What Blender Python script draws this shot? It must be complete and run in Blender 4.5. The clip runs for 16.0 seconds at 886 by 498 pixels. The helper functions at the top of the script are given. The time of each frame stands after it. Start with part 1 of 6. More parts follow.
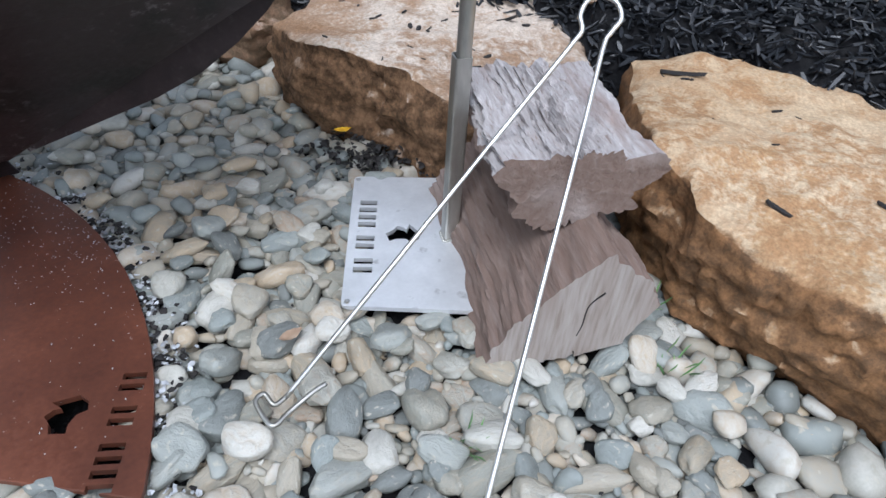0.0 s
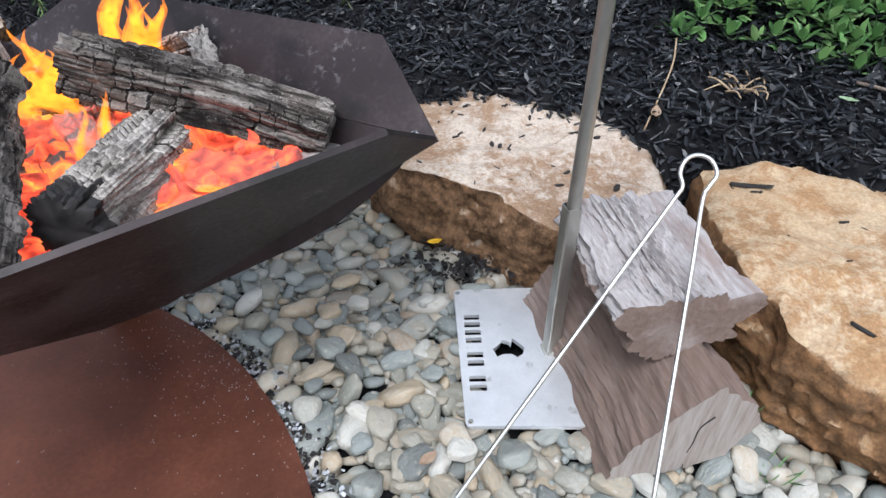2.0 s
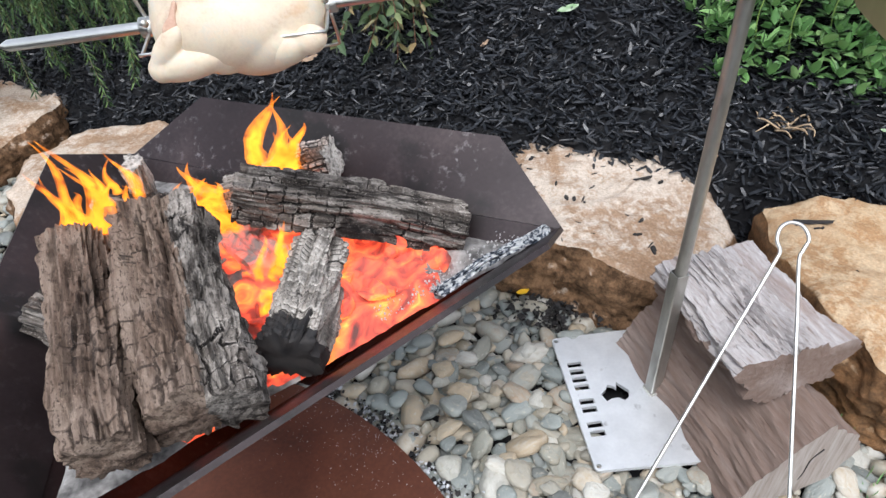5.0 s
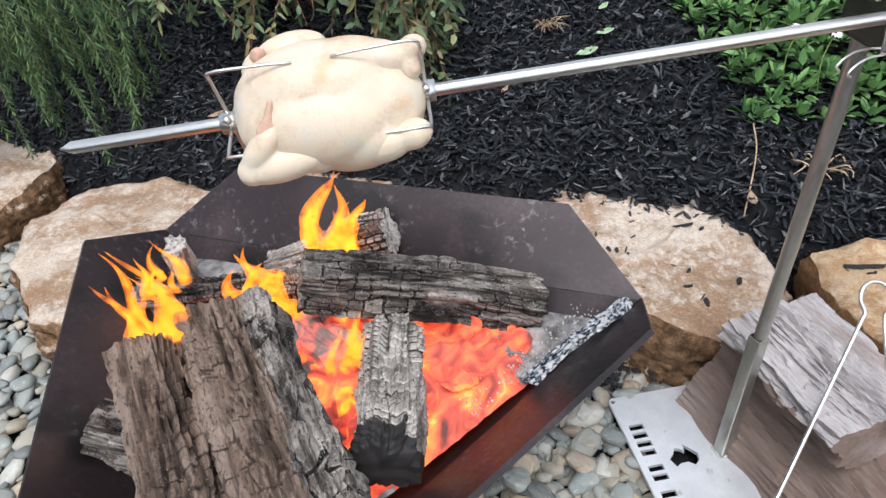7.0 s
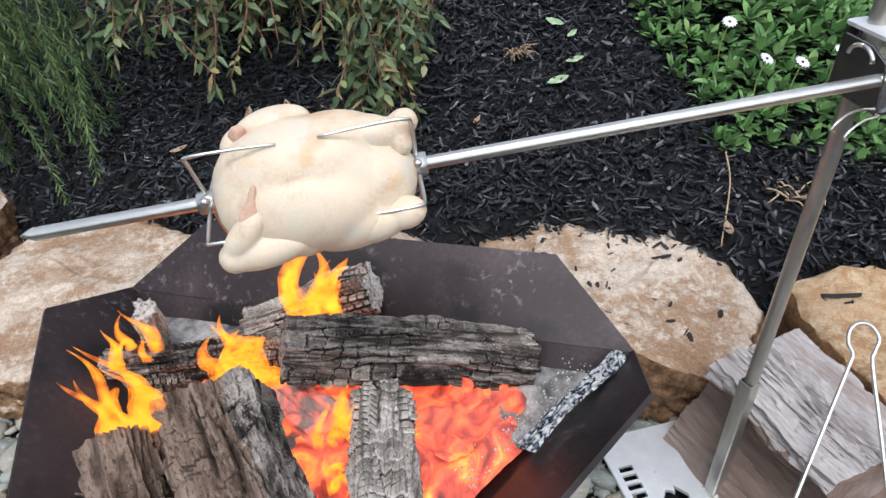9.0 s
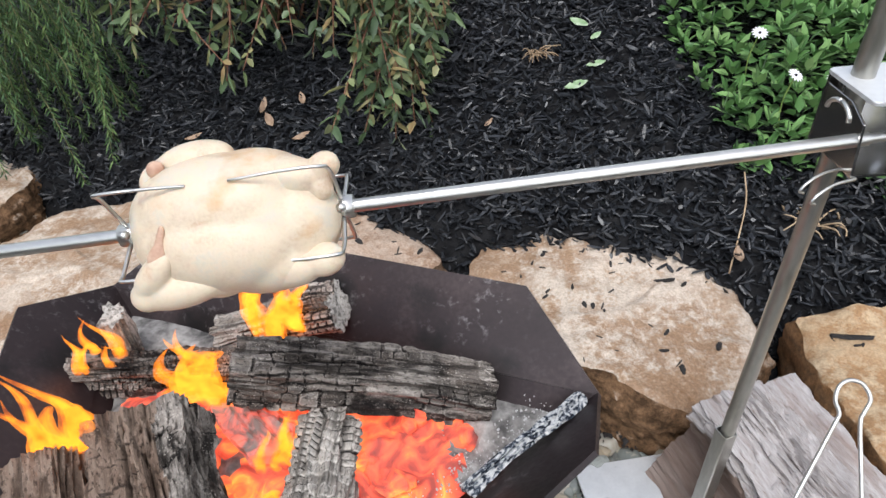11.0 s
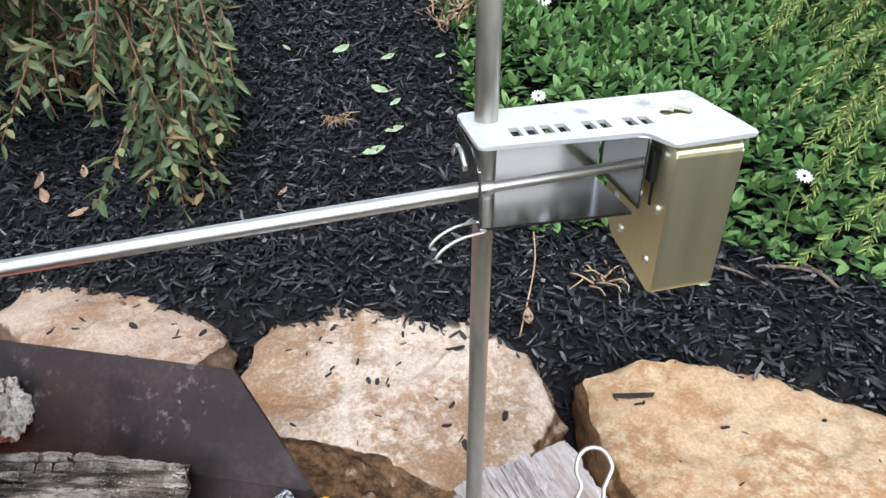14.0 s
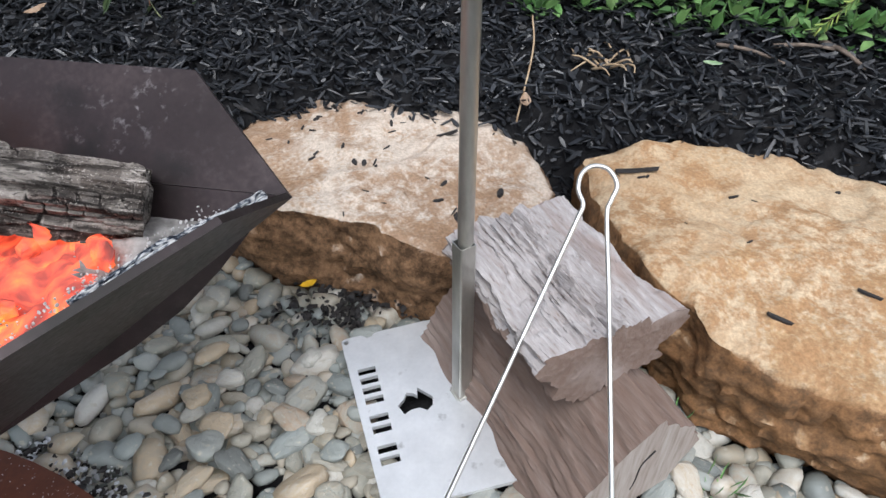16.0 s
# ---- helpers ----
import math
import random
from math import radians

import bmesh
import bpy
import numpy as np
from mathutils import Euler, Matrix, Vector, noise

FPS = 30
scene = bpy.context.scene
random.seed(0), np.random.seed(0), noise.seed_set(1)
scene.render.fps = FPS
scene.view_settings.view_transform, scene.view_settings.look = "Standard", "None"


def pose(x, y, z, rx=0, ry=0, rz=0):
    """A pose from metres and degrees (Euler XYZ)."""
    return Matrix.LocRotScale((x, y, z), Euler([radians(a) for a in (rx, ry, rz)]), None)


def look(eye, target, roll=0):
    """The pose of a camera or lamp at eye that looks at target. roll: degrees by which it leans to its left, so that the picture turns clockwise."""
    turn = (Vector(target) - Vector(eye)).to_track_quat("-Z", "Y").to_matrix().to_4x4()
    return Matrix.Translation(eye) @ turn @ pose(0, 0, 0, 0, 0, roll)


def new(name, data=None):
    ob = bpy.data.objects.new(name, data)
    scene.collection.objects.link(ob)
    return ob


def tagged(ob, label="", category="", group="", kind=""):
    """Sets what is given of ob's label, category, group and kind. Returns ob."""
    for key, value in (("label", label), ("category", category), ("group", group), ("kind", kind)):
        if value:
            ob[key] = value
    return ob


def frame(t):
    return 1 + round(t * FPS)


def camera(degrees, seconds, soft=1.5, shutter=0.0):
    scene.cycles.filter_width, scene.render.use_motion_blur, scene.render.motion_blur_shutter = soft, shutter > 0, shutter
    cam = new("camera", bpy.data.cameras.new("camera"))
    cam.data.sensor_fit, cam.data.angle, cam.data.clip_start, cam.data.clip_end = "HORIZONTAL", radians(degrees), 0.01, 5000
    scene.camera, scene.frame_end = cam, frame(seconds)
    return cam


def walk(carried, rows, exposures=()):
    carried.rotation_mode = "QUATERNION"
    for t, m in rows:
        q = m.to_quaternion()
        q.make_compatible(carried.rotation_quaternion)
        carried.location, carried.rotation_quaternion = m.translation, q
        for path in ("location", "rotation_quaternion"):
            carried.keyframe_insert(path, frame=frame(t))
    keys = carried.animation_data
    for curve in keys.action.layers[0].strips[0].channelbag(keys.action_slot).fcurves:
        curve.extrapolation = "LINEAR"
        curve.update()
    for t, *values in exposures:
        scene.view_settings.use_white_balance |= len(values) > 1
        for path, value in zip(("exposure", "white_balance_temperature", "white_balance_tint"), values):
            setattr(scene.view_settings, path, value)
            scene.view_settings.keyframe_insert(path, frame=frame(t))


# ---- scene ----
cam = camera(69.0, 16.0)
METRES, EYE, TILT, LEAN, TURN = 1.5, 0.62, -40.75, -2.75, 0.0
ROWS = [
    (0.0, 0.0, 0.0, 0.0, 0.0, 0.0, -0.0),
    (0.5, -0.0196, -0.0199, 0.0245, -0.51, 0.54, 1.17),
    (1.0, -0.0443, -0.0374, 0.0516, -0.02, 1.32, 1.7),
    (1.5, -0.068, -0.0528, 0.0726, 0.6, 2.26, 1.95),
    (2.0, -0.0885, -0.0682, 0.0911, 1.39, 2.68, 2.18),
    (2.5, -0.1184, -0.0789, 0.1105, 2.29, 2.82, 2.64),
    (3.0, -0.1464, -0.085, 0.1266, 3.02, 2.56, 2.89),
    (5.5, -0.2151, -0.157, 0.1962, 0.45, 1.72, 7.76),
    (6.0, -0.2128, -0.1327, 0.2267, 1.09, 2.39, 6.37),
    (6.5, -0.2418, -0.1169, 0.2465, 1.63, 3.23, 6.48),
    (7.0, -0.2963, -0.1148, 0.2543, -1.66, 3.15, 9.9),
    (7.5, -0.3217, -0.1068, 0.2628, -4.83, 3.06, 11.35),
    (8.0, -0.3258, -0.098, 0.2768, -5.31, 3.09, 12.08),
    (8.5, -0.3179, -0.0941, 0.2902, -5.54, 3.14, 12.3),
    (9.0, -0.3061, -0.0962, 0.3034, -4.8, 3.15, 11.86),
    (11.5, -0.1884, -0.0784, 0.3354, -0.42, 1.84, 7.98),
    (12.0, -0.1447, -0.073, 0.3369, -2.3, 2.14, 8.51),
    (12.5, -0.1124, -0.0669, 0.3377, -5.37, 3.16, 9.18),
    (13.0, -0.0865, -0.0622, 0.3343, -6.73, 8.18, 10.04),
    (13.5, -0.0687, -0.054, 0.3272, -8.13, 8.03, 10.75),
    (14.0, -0.0613, -0.04, 0.3076, -8.9, 6.9, 11.86),
    (14.5, -0.0631, -0.0244, 0.28, -9.4, 2.98, 12.33),
    (15.0, -0.0683, -0.0099, 0.2434, -9.7, -0.79, 12.65),
    (15.5, -0.0723, 0.0059, 0.2065, -9.81, -1.56, 12.4),
    (16.0, -0.0789, 0.0242, 0.1612, -9.39, -1.25, 12.18),
]
walk(cam, [(t, pose(0, 0, EYE, TILT, LEAN, TURN) @ pose(METRES * x, METRES * y, METRES * z, 90 + pitch, roll, yaw)) for t, x, y, z, yaw, pitch, roll in ROWS],
     [(0.0, 0.79, 6000, 10), (1.5, 0.92, 6150, 10), (3.0, 0.98, 6400, 10), (5.5, 1.0, 6500, 10), (9.0, 0.82, 6500, 10), (12.0, 0.92, 6720, 10), (13.0, 1.2, 6550, 10), (14.0, 1.12, 6550, 10),
      (15.0, 0.98, 6500, 10), (16.0, 0.88, 6500, 10)])
# ---------- light ----------
world = bpy.data.worlds.new("overcast_sky")
scene.world = world
world.use_nodes = True
wn, wl = world.node_tree.nodes, world.node_tree.links
sky = wn.new("ShaderNodeTexSky")
sky.sky_type = "NISHITA"
sky.sun_disc = False
sky.sun_elevation, sky.sun_rotation = radians(55), radians(150)
sky.dust_density, sky.air_density = 1.2, 1.0
soften = wn.new("ShaderNodeHueSaturation")
soften.inputs["Saturation"].default_value = 0.45
wl.new(sky.outputs[0], soften.inputs["Color"])
wl.new(soften.outputs[0], wn["Background"].inputs[0])
wn["Background"].inputs[1].default_value = 0.15
sun_data = bpy.data.lights.new("sun", "SUN")
sun_data.energy, sun_data.angle, sun_data.color = 1.4, radians(25), (0.94, 0.965, 1.0)
sun = new("sun", sun_data)
sun.matrix_world = look((-0.5, -0.6, 3.0), (0, 0.8, 0))

# ---------- helpers ----------
V = Vector


def nz(p, s=1.0, o=0.0):
    return noise.noise(V((p[0] * s + o, p[1] * s + o * 1.7, p[2] * s - o)))


def mesh_from(name, verts, faces, smooth=True):
    me = bpy.data.meshes.new(name)
    me.from_pydata([tuple(v) for v in verts], [], faces)
    me.validate()
    if smooth:
        me.polygons.foreach_set("use_smooth", [True] * len(me.polygons))
    return me


def bm_mesh(name, bm, smooth=False):
    bmesh.ops.recalc_face_normals(bm, faces=bm.faces[:])
    me = bpy.data.meshes.new(name)
    bm.to_mesh(me)
    bm.free()
    if smooth:
        me.polygons.foreach_set("use_smooth", [True] * len(me.polygons))
    return me


def obj(name, me, material, parent=None, label="", category="", group="", kind=""):
    if material and not me.materials:
        me.materials.append(material)
    ob = new(name, me)
    if parent is not None:
        ob.parent = parent
        ob.matrix_parent_inverse = parent.matrix_basis.inverted()
    return tagged(ob, label, category, group, kind)


def part(name, bm, material, parent, label="", smooth=False):
    return obj(name, bm_mesh(name, bm, smooth), material, parent, label)


def root(name, at, label, category, group=""):
    ob = new(name)
    ob.empty_display_size = 0.05
    ob.matrix_basis = Matrix.Translation(at)
    return tagged(ob, label, category, group)


def bm_box(bm, lo, hi, m=None, bevel=0.0):
    made = bmesh.ops.create_cube(bm, size=1.0)["verts"]
    for v in made:
        v.co = V([lo[i] + (v.co[i] + 0.5) * (hi[i] - lo[i]) for i in range(3)])
    if bevel:
        edges = list({e for v in made for e in v.link_edges})
        made = bmesh.ops.bevel(bm, geom=edges, offset=bevel, segments=2, affect="EDGES", profile=0.5)["verts"]
        made = list({v for f in bm.faces for v in f.verts if v in set(made)} | set(made))
    if m is not None:
        bmesh.ops.transform(bm, matrix=m, verts=bm.verts[:])
    return bm


def bm_prism(outline, z0, z1, bevel=0.0):
    """A plate with that outline (x, y), from z0 up to z1."""
    bm = bmesh.new()
    low = [bm.verts.new((x, y, z0)) for x, y in outline]
    top = [bm.verts.new((x, y, z1)) for x, y in outline]
    bm.faces.new(low[::-1])
    bm.faces.new(top)
    n = len(outline)
    for i in range(n):
        bm.faces.new((low[i], low[(i + 1) % n], top[(i + 1) % n], top[i]))
    if bevel:
        rim = [e for e in bm.edges if abs(e.verts[0].co.z - e.verts[1].co.z) < 1e-6]
        bmesh.ops.bevel(bm, geom=rim, offset=bevel, segments=1, affect="EDGES", profile=0.5)
    return bm


def bm_plate(corners, thick):
    """A flat plate between coplanar corners in space, thickened along its normal."""
    bm = bmesh.new()
    pts = [V(c) for c in corners]
    n = (pts[1] - pts[0]).cross(pts[2] - pts[0]).normalized() * thick
    low = [bm.verts.new(p) for p in pts]
    top = [bm.verts.new(p + n) for p in pts]
    bm.faces.new(low[::-1])
    bm.faces.new(top)
    k = len(pts)
    for i in range(k):
        bm.faces.new((low[i], low[(i + 1) % k], top[(i + 1) % k], top[i]))
    bmesh.ops.bevel(bm, geom=bm.edges[:], offset=thick * 0.2, segments=1, affect="EDGES", profile=0.5)
    return bm


def bm_tube(points, radius, sides=10, bm=None, taper=1.0):
    """A round bar along points."""
    bm = bm or bmesh.new()
    pts = [V(p) for p in points]
    rings = []
    side = None
    for i, p in enumerate(pts):
        d = (pts[min(i + 1, len(pts) - 1)] - pts[max(i - 1, 0)]).normalized()
        if side is None:
            side = d.orthogonal().normalized()
        side = (side - d * side.dot(d)).normalized()
        up = d.cross(side)
        r = radius * (1 + (taper - 1) * i / max(1, len(pts) - 1))
        rings.append([bm.verts.new(p + r * (math.cos(a) * side + math.sin(a) * up)) for a in (2 * math.pi * k / sides for k in range(sides))])
    for a, b in zip(rings, rings[1:]):
        for k in range(sides):
            bm.faces.new((a[k], a[(k + 1) % sides], b[(k + 1) % sides], b[k]))
    bm.faces.new(rings[0][::-1])
    bm.faces.new(rings[-1])
    return bm


def smooth_path(points, n=8):
    """A Catmull-Rom curve through points."""
    p = [V(q) for q in points]
    p = [2 * p[0] - p[1]] + p + [2 * p[-1] - p[-2]]
    out = []
    for i in range(1, len(p) - 2):
        for k in range(n):
            t = k / n
            out.append(0.5 * ((2 * p[i]) + (p[i + 1] - p[i - 1]) * t + (2 * p[i - 1] - 5 * p[i] + 4 * p[i + 1] - p[i + 2]) * t * t
                              + (3 * p[i] - p[i - 1] - 3 * p[i + 1] + p[i + 2]) * t ** 3))
    return out + [p[-2]]


def carve(ob, cutters):
    """Cuts the closed meshes in cutters out of ob's mesh, for good."""
    cutter = new("cutter", bm_mesh("cutter", cutters))
    mod = ob.modifiers.new("cut", "BOOLEAN")
    mod.operation, mod.object, mod.solver = "DIFFERENCE", cutter, "EXACT"
    done = bpy.data.meshes.new_from_object(ob.evaluated_get(bpy.context.evaluated_depsgraph_get()))
    ob.modifiers.clear()
    ob.data = done
    bpy.data.objects.remove(cutter)


def join_bm(bms):
    bm = bmesh.new()
    for b in bms:
        me = bpy.data.meshes.new("tmp")
        b.to_mesh(me)
        b.free()
        bm.from_mesh(me)
        bpy.data.meshes.remove(me)
    return bm


def ground_z(x, y):
    """The pebble bed lies level; the mulched bank climbs behind the boulders."""
    u = 0.45 * x + 0.89 * y
    rise = 0.2 + 0.46 * (u - 1.18)
    if u > 2.3:
        rise = 0.2 + 0.46 * 1.12 + 0.1 * (min(u, 6) - 2.3)
    k = min(1, max(0, (u - 0.98) / 0.2))
    k = k * k * (3 - 2 * k)
    return -0.02 * (1 - k) + rise * k if u < 1.18 else rise


# ---------- materials ----------
def material(name, stops, scale=8.0, detail=6.0, rough=0.6, metal=0.0, bump=0.3, bump_scale=60.0, bump_dist=0.002, warp=0.0,
             stretch=(1, 1, 1), rnd="", spot=None, rough_var=0.15, spec=0.4, rnd_mix=0.75):
    """A surface whose colour follows noise at two scales through stops (position, colour). rnd: "object" or "island" gives each
    piece its own place on the ramp. spot: (colour, scale, threshold, softness) lays stains of that colour over it."""
    m = bpy.data.materials.new(name)
    m.use_nodes = True
    n, l = m.node_tree.nodes, m.node_tree.links
    b = n["Principled BSDF"]
    tc = n.new("ShaderNodeTexCoord")
    mp = n.new("ShaderNodeMapping")
    mp.inputs["Scale"].default_value = stretch
    l.new(tc.outputs["Object"], mp.inputs[0])
    big = n.new("ShaderNodeTexNoise")
    big.inputs["Scale"].default_value, big.inputs["Detail"].default_value, big.inputs["Distortion"].default_value = scale, detail, warp
    fine = n.new("ShaderNodeTexNoise")
    fine.inputs["Scale"].default_value, fine.inputs["Detail"].default_value = bump_scale, 5.0
    l.new(mp.outputs[0], big.inputs[0])
    l.new(mp.outputs[0], fine.inputs[0])
    mix = n.new("ShaderNodeMath")
    mix.operation = "MULTIPLY_ADD"
    mix.inputs[1].default_value, mix.inputs[2].default_value = 0.35, 0.0
    l.new(fine.outputs[0], mix.inputs[0])
    l.new(big.outputs[0], mix.inputs[2])
    centre = n.new("ShaderNodeMath")
    centre.operation = "SUBTRACT"
    centre.inputs[1].default_value = 0.175
    l.new(mix.outputs[0], centre.inputs[0])
    fac = centre.outputs[0]
    if rnd:
        src = n.new("ShaderNodeObjectInfo" if rnd == "object" else "ShaderNodeNewGeometry")
        r = src.outputs["Random" if rnd == "object" else "Random Per Island"]
        a = n.new("ShaderNodeMix")
        a.inputs[0].default_value = rnd_mix
        l.new(fac, a.inputs[2])
        l.new(r, a.inputs[3])
        fac = a.outputs[0]
    ramp = n.new("ShaderNodeValToRGB")
    while len(ramp.color_ramp.elements) < len(stops):
        ramp.color_ramp.elements.new(0.5)
    for e, (p, c) in zip(ramp.color_ramp.elements, stops):
        e.position, e.color = p, (*c, 1)
    l.new(fac, ramp.inputs[0])
    col = ramp.outputs[0]
    if spot:
        sn = n.new("ShaderNodeTexNoise")
        sn.inputs["Scale"].default_value, sn.inputs["Detail"].default_value = spot[1], 8.0
        l.new(mp.outputs[0], sn.inputs[0])
        mr = n.new("ShaderNodeMapRange")
        mr.inputs[1].default_value, mr.inputs[2].default_value = spot[2], spot[2] + spot[3]
        l.new(sn.outputs[0], mr.inputs[0])
        cm = n.new("ShaderNodeMix")
        cm.data_type = "RGBA"
        l.new(mr.outputs[0], cm.inputs[0])
        l.new(col, cm.inputs[6])
        cm.inputs[7].default_value = (*spot[0], 1)
        col = cm.outputs[2]
    l.new(col, b.inputs["Base Color"])
    rr = n.new("ShaderNodeMapRange")
    rr.inputs[3].default_value, rr.inputs[4].default_value = max(0.02, rough - rough_var), min(1, rough + rough_var)
    l.new(fine.outputs[0], rr.inputs[0])
    l.new(rr.outputs[0], b.inputs["Roughness"])
    b.inputs["Metallic"].default_value = metal
    b.inputs["Specular IOR Level"].default_value = spec
    bp = n.new("ShaderNodeBump")
    bp.inputs["Strength"].default_value, bp.inputs["Distance"].default_value = bump, bump_dist
    l.new(mix.outputs[0], bp.inputs["Height"])
    l.new(bp.outputs[0], b.inputs["Normal"])
    return m


PEBBLE = [(0.0, (0.09, 0.092, 0.086)), (0.12, (0.18, 0.19, 0.178)), (0.26, (0.255, 0.28, 0.265)), (0.40, (0.325, 0.335, 0.305)), (0.50, (0.38, 0.34, 0.27)),
          (0.60, (0.26, 0.262, 0.225)), (0.70, (0.43, 0.34, 0.235)), (0.79, (0.53, 0.515, 0.465)), (0.88, (0.36, 0.35, 0.30)), (0.95, (0.36, 0.26, 0.18)), (1.0, (0.33, 0.18, 0.14))]
pebble_mat = material("river_pebble", PEBBLE, 1.6, 9, rough=0.55, bump=0.3, bump_scale=9, bump_dist=0.03, rnd="object", rnd_mix=0.85, warp=0.8, spot=((0.44, 0.41, 0.34), 2.2, 0.60, 0.1))
pebble_mat_many = material("river_pebbles", PEBBLE, 60, 9, rough=0.55, bump=0.3, bump_scale=320, bump_dist=0.001, rnd="island", rnd_mix=0.85, warp=0.8, spot=((0.44, 0.41, 0.34), 80, 0.60, 0.1))
soil_mat = material("black_soil", [(0.3, (0.006, 0.006, 0.007)), (0.7, (0.020, 0.020, 0.021))], 25, rough=0.9, bump=1, bump_scale=90, bump_dist=0.01, spec=0.08)
mulch_mat = material("black_bark_mulch", [(0.0, (0.006, 0.007, 0.009)), (0.45, (0.0125, 0.014, 0.017)), (0.85, (0.033, 0.036, 0.042)), (0.975, (0.075, 0.070, 0.066)), (1.0, (0.24, 0.20, 0.16))],
                     60, rough=0.38, bump=0.6, bump_scale=300, bump_dist=0.001, rnd="island", rnd_mix=0.8, spec=0.5)
bark_mat = material("black_bark", [(0.3, (0.01, 0.01, 0.011)), (0.7, (0.035, 0.03, 0.028))], 60, rough=0.75, bump=0.6, bump_scale=300, bump_dist=0.001)
stainless = material("brushed_stainless", [(0.3, (0.60, 0.59, 0.57)), (0.7, (0.74, 0.73, 0.70))], 14, rough=0.36, metal=1, bump=0.02, bump_scale=120, rough_var=0.05)
polished = material("polished_stainless_sheet", [(0.3, (0.44, 0.43, 0.42)), (0.7, (0.56, 0.55, 0.53))], 10, rough=0.16, metal=1, bump=0.02, bump_scale=120, stretch=(0.2, 1, 1), rough_var=0.06, spot=((0.36, 0.35, 0.34), 22, 0.58, 0.1))
mild_steel = material("grey_steel_tube", [(0.3, (0.36, 0.35, 0.32)), (0.7, (0.56, 0.55, 0.51))], 22, rough=0.36, metal=0.9, bump=0.06, bump_scale=200, stretch=(1, 1, 0.3), rough_var=0.08,
                      spot=((0.24, 0.225, 0.19), 16, 0.54, 0.12))
plate_mat = material("scuffed_bright_steel", [(0.25, (0.62, 0.63, 0.64)), (0.75, (0.80, 0.81, 0.82))], 18, rough=0.5, metal=0.55, bump=0.10, bump_scale=180, spot=((0.45, 0.45, 0.45), 34, 0.64, 0.08))
pit_mat = material("heat_darkened_steel", [(0.25, (0.018, 0.012, 0.013)), (0.55, (0.034, 0.024, 0.025)), (0.8, (0.075, 0.055, 0.055))], 7, rough=0.42, metal=0.35, bump=0.2, bump_scale=150,
                   spot=((0.012, 0.010, 0.010), 9, 0.52, 0.10), spec=0.45)


def dusted(m, colour, zone_scale, fleck_scale):
    """Pale ash flecks gathered in patches on a surface."""
    n, l = m.node_tree.nodes, m.node_tree.links
    b = n["Principled BSDF"]
    under = b.inputs["Base Color"].links[0].from_socket
    tc, zone, fleck = n.new("ShaderNodeTexCoord"), n.new("ShaderNodeTexNoise"), n.new("ShaderNodeTexNoise")
    zone.inputs["Scale"].default_value, zone.inputs["Detail"].default_value = zone_scale, 4
    fleck.inputs["Scale"].default_value, fleck.inputs["Detail"].default_value, fleck.inputs["Roughness"].default_value = fleck_scale, 6, 0.65
    zr, fr, both, mix = n.new("ShaderNodeMapRange"), n.new("ShaderNodeMapRange"), n.new("ShaderNodeMath"), n.new("ShaderNodeMix")
    zr.inputs[1].default_value, zr.inputs[2].default_value, zr.inputs[3].default_value = 0.48, 0.80, 0.05
    fr.inputs[1].default_value, fr.inputs[2].default_value = 0.56, 0.70
    both.operation, mix.data_type = "MULTIPLY", "RGBA"
    for node, out in ((zone, zr), (fleck, fr)):
        l.new(tc.outputs["Object"], node.inputs[0])
        l.new(node.outputs[0], out.inputs[0])
    l.new(zr.outputs[0], both.inputs[0])
    l.new(fr.outputs[0], both.inputs[1])
    l.new(both.outputs[0], mix.inputs[0])
    l.new(under, mix.inputs[6])
    mix.inputs[7].default_value = (*colour, 1)
    l.new(mix.outputs[2], b.inputs["Base Color"])


